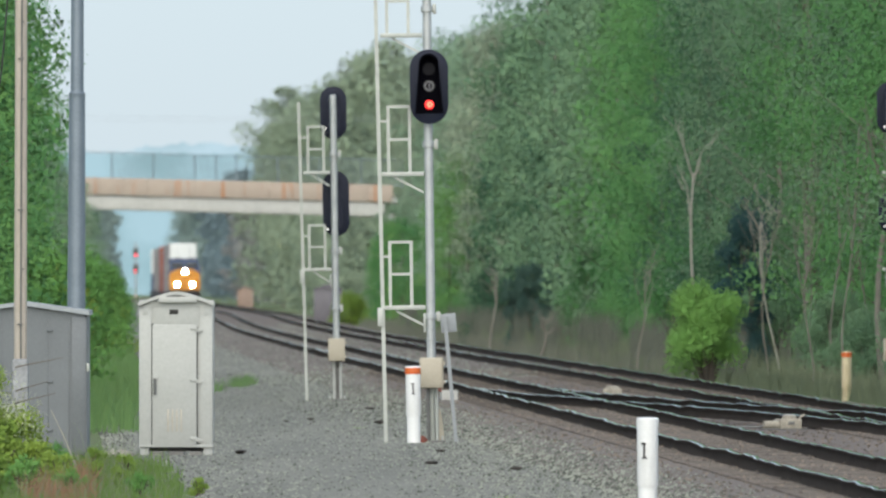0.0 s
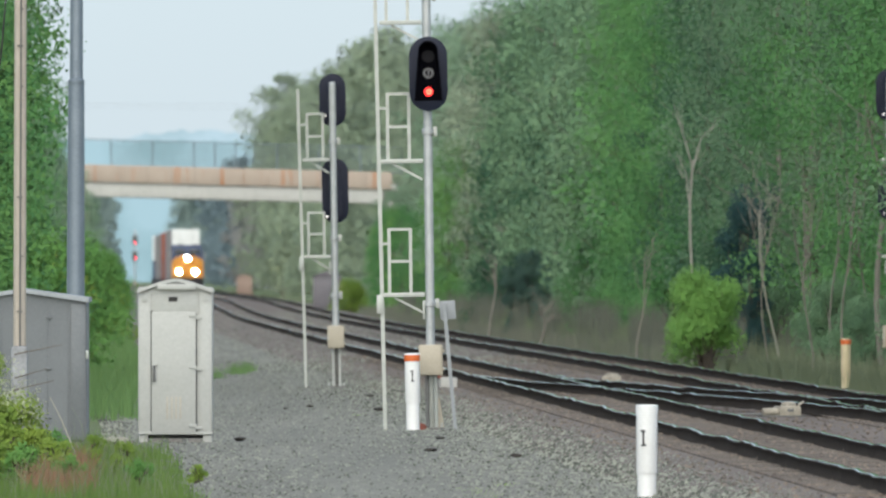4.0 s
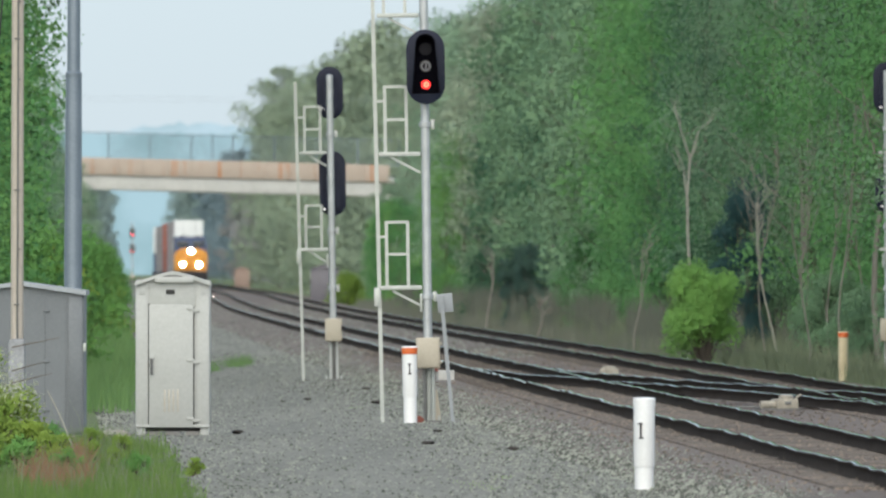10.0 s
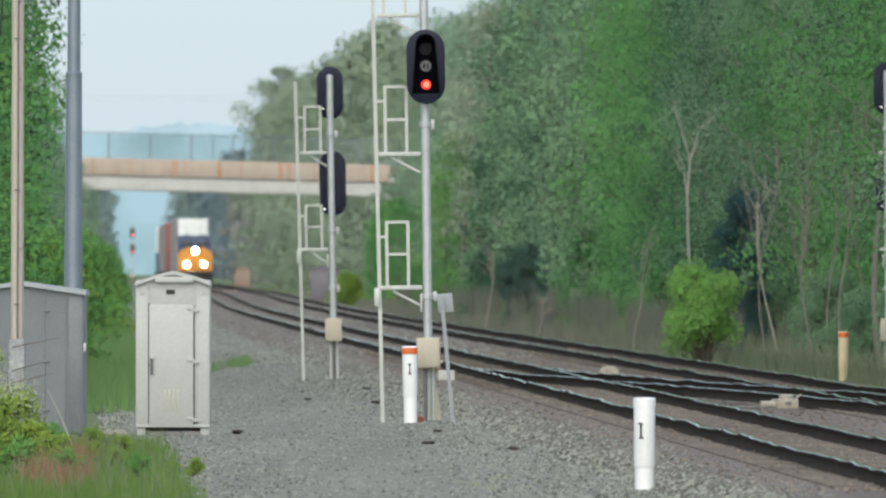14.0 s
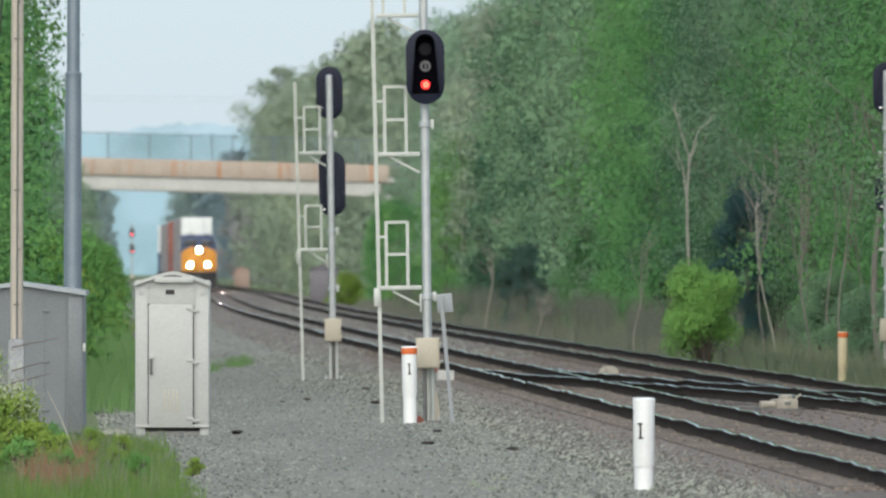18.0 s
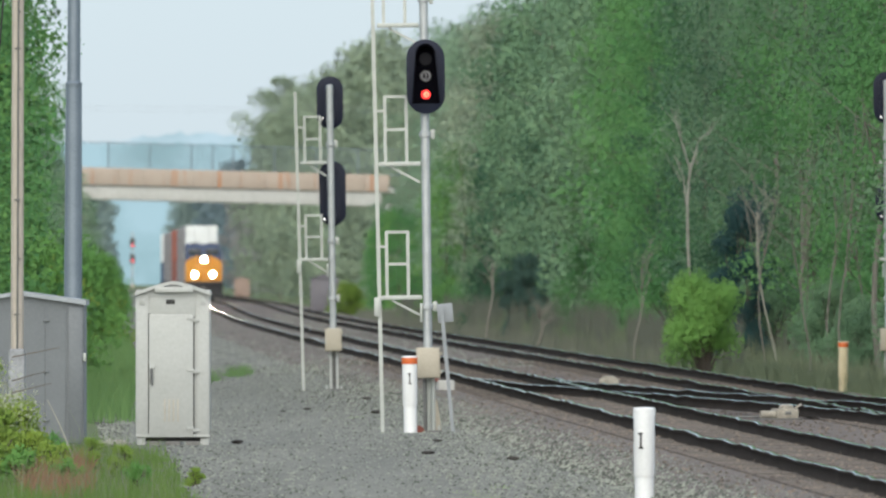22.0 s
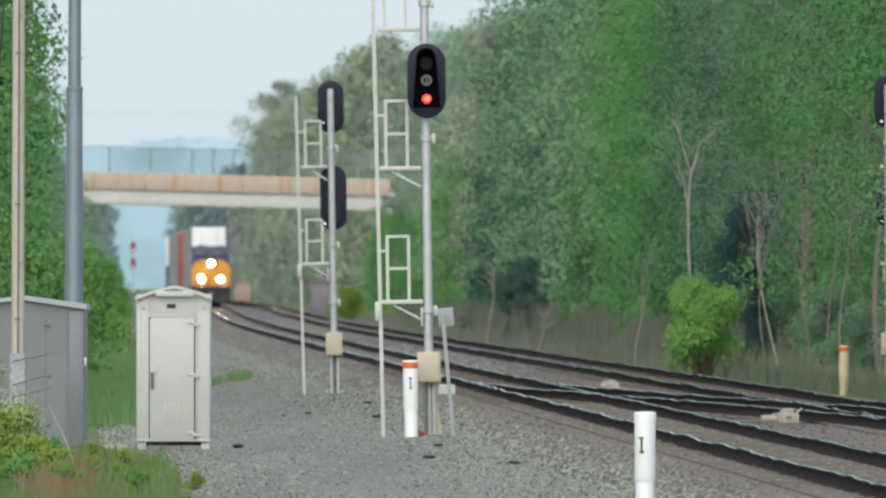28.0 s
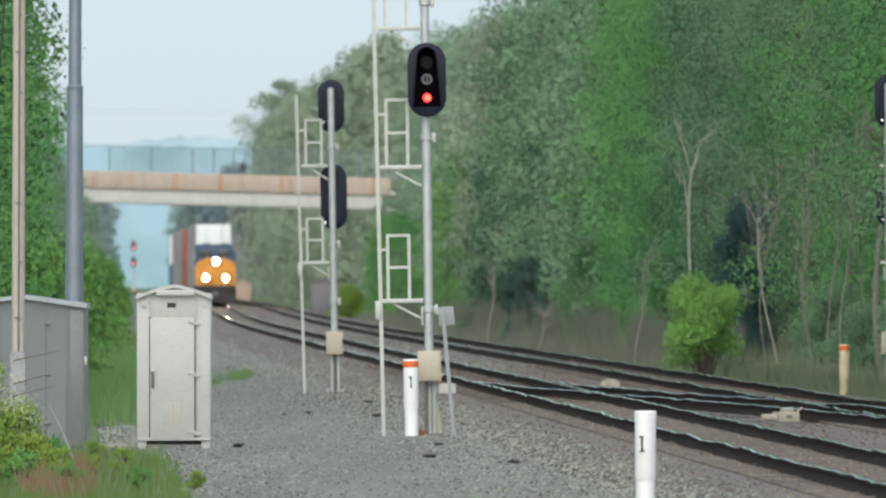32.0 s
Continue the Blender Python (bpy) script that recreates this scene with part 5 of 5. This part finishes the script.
br = thing("road_bridge", pose(-13.5, BY, 0), "concrete road bridge with rust-streaked parapet over the line", "bridge")
slope = pose(0, 0, 0, 0, math.degrees(math.atan(GRADE)), 0)
zc = deck(-13.5)
bm = box(B(), (-1.3, 0.3, zc - 0.98), (21.2, 0.7, 0.92), 0.03)
bmesh.ops.transform(bm, matrix=Matrix.Translation((0, 0, zc)) @ slope @ Matrix.Translation((0, 0, -zc)), verts=bm.verts)
part("girder", bm, CONCRETE, br, "pale concrete girder")
bm = box(B(), (-1.3, 9.7, zc - 0.98), (21.2, 0.7, 0.92), 0.03)
bmesh.ops.transform(bm, matrix=Matrix.Translation((0, 0, zc)) @ slope @ Matrix.Translation((0, 0, -zc)), verts=bm.verts)
part("girder", bm, CONCRETE, br, "pale concrete girder")
bm = box(B(), (-0.85, 5.0, zc - 0.30), (22.1, 10.4, 0.36), 0.02)
bmesh.ops.transform(bm, matrix=Matrix.Translation((0, 0, zc)) @ slope @ Matrix.Translation((0, 0, -zc)), verts=bm.verts)
part("slab", bm, CONCRETE, br)
bm = box(B(), (-0.85, 5.0, zc - 0.1), (22.1, 9.4, 0.2))
bmesh.ops.transform(bm, matrix=Matrix.Translation((0, 0, zc)) @ slope @ Matrix.Translation((0, 0, -zc)), verts=bm.verts)
part("roadway", bm, ASPHALT, br, "grey asphalt roadway")
for y in (-0.1, 10.1):
    for k in range(13):
        x = -11.04 + 1.67 * k
        bm = box(B(), (x, y, zc + 0.14), (1.655, 0.3, 1.16), 0.02)
        bmesh.ops.transform(bm, matrix=Matrix.Translation((0, 0, zc)) @ slope @ Matrix.Translation((0, 0, -zc)), verts=bm.verts)
        part("parapet_panel", bm, PARAPET, br, "rust-streaked parapet panel")
for x in (-12.0, 10.3):
    part("abutment", box(B(), (x, 5.0, (zc - 1.7) / 2), (1.4, 10.4, zc - 1.3), 0.03), CONCRETE, br)
for x, size in ((-24.6, 0.6), (-23.7, 0.5), (-2.6, 0.6), (-3.7, 0.56), (-1.4, 0.62)):
    plant_tree(HAZY[0], x, BY - 14.5, 0, x * 40, size, "small grey-green tree beside the bridge abutment", "abutment trees")
fence = thing("bridge_fence", pose(-13.8, BY + 10.1, 0), "blue-grey chain-link fence along the bridge parapet", "fence")
for x in [-12.0 + 2.85 * k for k in range(9)] + [-2.0]:
    h = deck(x - 13.5)
    part("post", rod(B(), (x, 0, h + 0.6), (x, 0, h + 2.55), 0.045, 0.045, 8), FENCE, fence)
for dz in (0.75, 2.5):
    part("top_rail", rod(B(), (-12.0, 0, deck(-25.5) + dz), (10.85, 0, deck(-2.65) + dz), 0.03, 0.03, 8), FENCE, fence)
bm = B()
for k in range(150):
    for s in (-1, 1):
        x0 = -9.2 + 0.133 * k
        x1 = min(10.75, max(-9.2, x0 + s * 1.8))
        f = abs(x1 - x0) / 1.8
        if f > 0.05:
            bar(bm, (x0, 0, deck(x0 - 13.5) + 0.72), (x1, 0, deck(x1 - 13.5) + 0.72 + 1.76 * f), 0.009)
part("wire_mesh", bm, FENCE, fence)

for x in (-40.0, 16.0):
    pole = thing("utility_pole", pose(x, BY + 30.1, 0), "weathered wooden utility pole that carries two cables", "pole", "poles beside the road")
    part("shaft", lathe(B(), [(0.16, -0.2), (0.15, 6.0), (0.11, 15.0)], 12), WOOD_POLE, pole)
    for z in (13.85, 14.15):
        part("insulator", rod(B(), (0, -0.14, z + 0.0006 * (x + 14) ** 2), (0, 0.0, z + 0.0006 * (x + 14) ** 2), 0.04, 0.04, 8), PVC, pole)
for z in (13.85, 14.15):
    cable = thing("overhead_cable", pose(0, BY + 30, 0), "thin cable hanging across the line past the bridge", "cable", "overhead cables")
    part("wire", limb(B(), [(x, 0, z + 0.0006 * (x + 14) ** 2) for x in range(-40, 17, 4)], 0.008, 0.008, 5), CABLE, cable)

# Road banks that carry the road on past the bridge on both sides.
for name, xa, xb in (("road_bank_west", -520.0, -26.1), ("road_bank_east", -2.6, 480.0)):
    def flat(x):
        return deck(x) if -26.2 < x < -2.5 else (deck(-26.1) if x < -20 else deck(-2.6))
    z0 = flat(xa if name.endswith("east") else xb)
    v = np.array([(x, BY + y, z) for x in (xa, xb) for y, z in ((-14, -0.05), (-0.2, z0 - 0.02), (10.2, z0 - 0.02), (24, -0.05))])
    f = np.array([(0, 1, 5, 4), (1, 2, 6, 5), (2, 3, 7, 6), (0, 3, 2, 1), (4, 5, 6, 7)])
    tagged(new(name, np_mesh(name, v, f, GROUND)), "grassy bank that carries the road to the bridge", "bank", kind="structure")
    v = np.array([(x, BY + y, z0) for x in (xa, xb) for y in (0.5, 9.5)])
    tagged(new("road" if name.endswith("east") else "road_west", np_mesh("road", v, np.array([(0, 1, 3, 2)]), ASPHALT)), "asphalt road on its bank", "road", kind="structure")
ROAD_W, ROAD_E = deck(-26.1), deck(-2.6)


def wheels(ob, xs, r, half, z=0.0):
    for x in xs:
        for y in (-half, half):
            w = part("wheel", rod(B(), (x, y - 0.11, r), (x, y + 0.11, r), r, r, 20), TYRE, ob)
            part("rim", rod(B(), (x, y - 0.12, r), (x, y + 0.12, r), r * 0.55, r * 0.55, 14), ALU, w)


def pickup(name, label, upper, lower):
    """A pickup with its nose towards +x, 5.6 m long."""
    ob = thing(name, pose(0, 0, 0), label, "pickup truck")
    side = [(-2.75, 0.75), (-2.75, 1.12), (-0.75, 1.14), (-0.75, 1.16), (0.95, 1.16), (2.3, 1.08), (2.72, 0.95), (2.78, 0.75)]
    part("body", slab(B(), side, -0.95, 0.95), upper, ob)
    part("lower_body", slab(B(), [(-2.78, 0.45), (-2.78, 0.98), (-0.4, 0.98), (0.5, 0.8), (2.8, 0.8), (2.8, 0.45)], -0.96, 0.96), lower, ob)
    cab_o = [(-0.75, 1.14), (-0.65, 1.8), (-0.4, 1.88), (0.3, 1.87), (1.1, 1.15)]
    part("cab", slab(B(), cab_o, -0.82, 0.82), upper, ob)
    for y in (-0.83, 0.83):
        part("window", slab(B(), [(-0.52, 1.25), (-0.46, 1.72), (-0.05, 1.75), (-0.03, 1.25)], y - 0.01, y + 0.01), GLASS, ob)
        part("window", slab(B(), [(0.05, 1.25), (0.05, 1.75), (0.28, 1.74), (0.82, 1.25)], y - 0.01, y + 0.01), GLASS, ob)
    part("bumper", box(B(), (2.78, 0, 0.62), (0.16, 1.8, 0.24), 0.04), ALU, ob)
    part("tailgate", box(B(), (-2.77, 0, 0.92), (0.06, 1.7, 0.4), 0.02), upper, ob)
    wheels(ob, (-1.75, 1.75), 0.38, 0.82)
    return ob


truck = pickup("pickup_truck", "white pickup truck with a red lower body", CAR_WHITE, CAR_RED)
suv = thing("pickup_truck", pose(0, 0, 0), "blue pickup truck with a white roof load and green kayak", "pickup truck")
part("body", slab(B(), [(-2.4, 0.45), (-2.4, 0.95), (-1.5, 1.1), (-0.9, 1.12), (2.4, 1.12), (2.5, 0.45)], -0.93, 0.93), CAR_BLUE, suv)
part("cab", slab(B(), [(-1.3, 1.1), (-0.55, 1.58), (0.8, 1.6), (1.0, 1.12)], -0.8, 0.8), CAR_BLUE, suv)
# White paint here stands in for the sky mirrored in the glass.
part("windshield", slab(B(), [(-1.65, 1.1), (-1.32, 1.12), (-0.5, 1.62), (-0.62, 1.62)], -0.72, 0.72), CAR_WHITE, suv, "windshield painted white for its sky reflection")
part("roof_load", box(B(), (0.2, 0, 1.76), (1.4, 1.1, 0.3), 0.1), CAR_WHITE, suv, "white roof box")
part("kayak", slab(B(), [(1.0, 1.18), (1.3, 1.12), (3.0, 1.4), (3.2, 1.62), (2.2, 1.42)], -0.3, 0.3), CAR_GREEN, suv, "green kayak")
for y in (-0.81, 0.81):
    part("window", slab(B(), [(-0.9, 1.16), (-0.45, 1.5), (0.7, 1.5), (0.8, 1.16)], y - 0.01, y + 0.01), GLASS, suv)
part("tail_lamp", box(B(), (2.5, -0.7, 0.9), (0.05, 0.25, 0.2), 0.02), CAR_RED, suv)
wheels(suv, (-1.5, 1.5), 0.36, 0.8)


# ---- the train: a locomotive and double-stacked container cars ----
def bogie(ob, y, axles, r=0.5):
    b = part("bogie", box(B(), (0, y, 0.62), (2.3, 0.9 + 1.7 * (axles - 1), 0.4), 0.05), LOCO_DARK, ob)
    for k in range(axles):
        yy = y + (k - (axles - 1) / 2) * 1.75
        for x in (-0.75, 0.75):
            part("wheel", rod(B(), (x - 0.06, yy, r), (x + 0.06, yy, r), r, r, 18), LOCO_DARK, b)


loco = thing("locomotive", pose(0, 0, 0), "yellow and blue diesel freight locomotive with headlights on", "locomotive")
part("nose", slab(B(), [(-1.5, 1.5), (1.5, 1.5), (1.52, 3.0), (1.25, 3.35), (0.55, 3.62), (-0.55, 3.62), (-1.25, 3.35), (-1.52, 3.0)], 1.1, 3.4), LOCO_YELLOW, loco, "yellow nose")
part("nose_door", box(B(), (-0.35, 1.09, 2.3), (0.62, 0.05, 1.5), 0.03), LOCO_YELLOW, loco)
part("cab", slab(B(), [(-1.5, 1.6), (1.5, 1.6), (1.53, 3.9), (1.25, 4.45), (0.7, 4.62), (-0.7, 4.62), (-1.25, 4.45), (-1.53, 3.9)], 3.0, 6.2), LOCO_BLUE, loco, "dark blue cab")
for x in (-0.72, 0.72):
    part("windshield", box(B(), (x, 2.98, 3.96), (1.05, 0.05, 0.5), 0.02), GLASS, loco)
    part("horn", rod(B(), (x * 0.6, 3.4, 4.72), (x * 0.6, 3.8, 4.72), 0.09, 0.04, 12), GALV, loco)
    part("mirror", box(B(), (x * 2.3, 3.2, 3.7), (0.08, 0.12, 0.5), 0.02), ALU, loco)
    part("roof_hump", box(B(), (x, 4.6, 4.66), (0.6, 1.2, 0.12), 0.04), GALV_DARK, loco)
part("headlight_case", box(B(), (0.02, 1.1, 3.34), (0.9, 0.3, 0.62), 0.08), LOCO_DARK, loco)
# The lamps' warm glare is built as glowing rims around them.
for x in (0.02,):
    lamp = part("headlight", rod(B(), (x, 0.93, 3.3), (x, 0.955, 3.3), 0.135, 0.135, 20), HEADLIGHT, loco, "glowing headlight")
    part("glare_rim", ring(x, 3.3, 0.86, 0.97, 0.136, 0.25), HEADLIGHT_RIM, lamp)
for x in (-0.75, 0.75):
    part("ditch_light_case", box(B(), (x, 0.88, 2.08), (0.62, 0.2, 0.62), 0.06), LOCO_DARK, loco)
    lamp = part("ditch_light", rod(B(), (x, 0.755, 2.08), (x, 0.775, 2.08), 0.14, 0.14, 20), HEADLIGHT, loco, "glowing ditch light")
    part("glare_rim", ring(x, 2.08, 0.68, 0.785, 0.141, 0.25), HEADLIGHT_RIM, lamp)
part("frame", box(B(), (0, 11.2, 1.35), (3.05, 21.6, 0.32), 0.03), LOCO_DARK, loco)
part("pilot", slab(B(), [(-1.45, 0.3), (1.45, 0.3), (1.5, 1.5), (-1.5, 1.5)], 0.62, 0.8), LOCO_DARK, loco)
part("step", box(B(), (-1.3, 0.9, 0.8), (0.5, 0.5, 1.0), 0.03), LOCO_DARK, loco)
part("step", box(B(), (1.3, 0.9, 0.8), (0.5, 0.5, 1.0), 0.03), LOCO_DARK, loco)
part("coupler", box(B(), (0, 0.4, 0.9), (0.35, 0.7, 0.35), 0.05), GALV_DARK, loco)
part("hood", slab(B(), [(-0.95, 1.5), (0.95, 1.5), (0.95, 4.1), (0.6, 4.35), (-0.6, 4.35), (-0.95, 4.1)], 6.2, 21.6), LOCO_BLUE, loco, "dark blue engine hood")
part("radiator", box(B(), (0, 19.0, 4.35), (2.9, 3.6, 0.6), 0.1), LOCO_BLUE, loco)
part("fuel_tank", box(B(), (0, 11.0, 0.85), (2.7, 5.0, 0.8), 0.15), LOCO_DARK, loco)
bogie(loco, 4.6, 3), bogie(loco, 18.0, 3)
for x in (-1.45, 1.45):
    part("handrail", bar(B(), (x, 6.4, 2.5), (x, 21.4, 2.5), 0.04), ALU, loco)


def container(bm_len, material, parent, y, z, h):
    """A corrugated steel container with corner posts."""
    bm = B()
    n = int(bm_len / 0.5)
    box(bm, (0, y, z + h / 2), (2.44, bm_len - 0.1, h - 0.08), 0.01)
    c = part("container", bm, material, parent)
    for x in (-1.235, 1.235):
        bm = B()
        for k in range(n):
            yy = y - bm_len / 2 + 0.35 + k * (bm_len - 0.7) / (n - 1)
            box(bm, (x, yy, z + h / 2), (0.05, 0.22, h - 0.3))
        part("corrugation", bm, material, c)
    for x in (-1.23, 1.23):
        for e in (-1, 1):
            part("corner_post", box(B(), (x, y + e * (bm_len / 2 - 0.08), z + h / 2), (0.14, 0.16, h)), material, c)
    for x in (-0.6, 0.6):
        part("lock_rod", rod(B(), (x, y - bm_len / 2 + 0.02, z + 0.2), (x, y - bm_len / 2 + 0.02, z + h - 0.2), 0.025, 0.025, 6), GALV, c)
    return c


CAR_LEN = 19.6


def well_car(lower, upper, label):
    ob = thing("container_car", pose(0, 0, 0), label, "railway car", "container cars of the train")
    part("well", box(B(), (0, CAR_LEN / 2, 0.75), (2.85, 13.6, 0.9), 0.05), LOCO_DARK, ob)
    for e in (0, 1):
        part("end_platform", box(B(), (0, 1.3 + e * (CAR_LEN - 2.6), 1.15), (2.7, 2.4, 0.35), 0.04), LOCO_DARK, ob)
        bogie(ob, 1.5 + e * (CAR_LEN - 3.0), 2, 0.42)
    container(12.2, lower, ob, CAR_LEN / 2, 0.5, 2.85)
    container(14.6 if upper is BOX_WHITE else 12.2, upper, ob, CAR_LEN / 2, 3.36, 2.85)
    return ob


CARGO = [(BOX_GREY, BOX_WHITE, "well car with a white container on a grey one"), (BOX_GREY, BOX_GREY, "well car with two grey stacked containers"),
         (BOX_RUST, BOX_ORANGE, "well car with an orange container on a rust-red one"), (BOX_GREY, BOX_GREY, "well car with two grey stacked containers"),
         (BOX_BLUE, BOX_WHITE, "well car with a white container on a blue one")]
made = [well_car(*c) for c in CARGO]
ORDER = [0] + [1, 3] * 3 + [2] * 4 + [1, 3] * 3 + [1] + [4] * 3
used, TRAIN = set(), [(loco, 0.0)]
for k, j in enumerate(ORDER):
    ob = made[j] if j not in used else copy_thing(made[j], pose(0, 0, 0))
    used.add(j)
    TRAIN.append((ob, 22.6 + k * (CAR_LEN + 0.5)))


# ---- what moves ----
def train_front(t):
    return 1850.0 - 13.55 * t


def on_line(y, length):
    """The pose of a car whose front stands at y on the main track."""
    a, b = xc(y), xc(y + length)
    return pose(a, y, RAIL_Z, 0, 0, math.degrees(math.atan2(a - b, length)))


def on_road(x, y):
    if x < -26.1:
        z = ROAD_W
    elif x > -2.6:
        z = ROAD_E
    else:
        z = deck(x)
    return pose(x, BY + y, z, 0, 1.1 if -26.1 < x < -2.6 else 0, 0)


def motions():
    for ob, back in TRAIN:
        walk(ob, [(t, on_line(train_front(t) + back, CAR_LEN)) for t in (0.0, 4.0, 8.0, 12.0, 16.0, 20.0, 24.0, 28.0, 32.0)])
    times = [0.0, 2.0, 4.0, 6.0, 7.0, 7.4, 7.6, 7.8, 8.0, 8.2, 8.4, 8.6, 8.8, 9.0, 9.4, 11.0, 14.0, 18.0, 22.0, 27.0, 32.0]
    walk(truck, [(t, on_road(-15.1 + 19.0 * (t - 8.2), 2.8)) for t in times])
    walk(suv, [(t, on_road(-11.6 - 18.5 * (t - 7.8), 7.0)) for t in times])


motions()
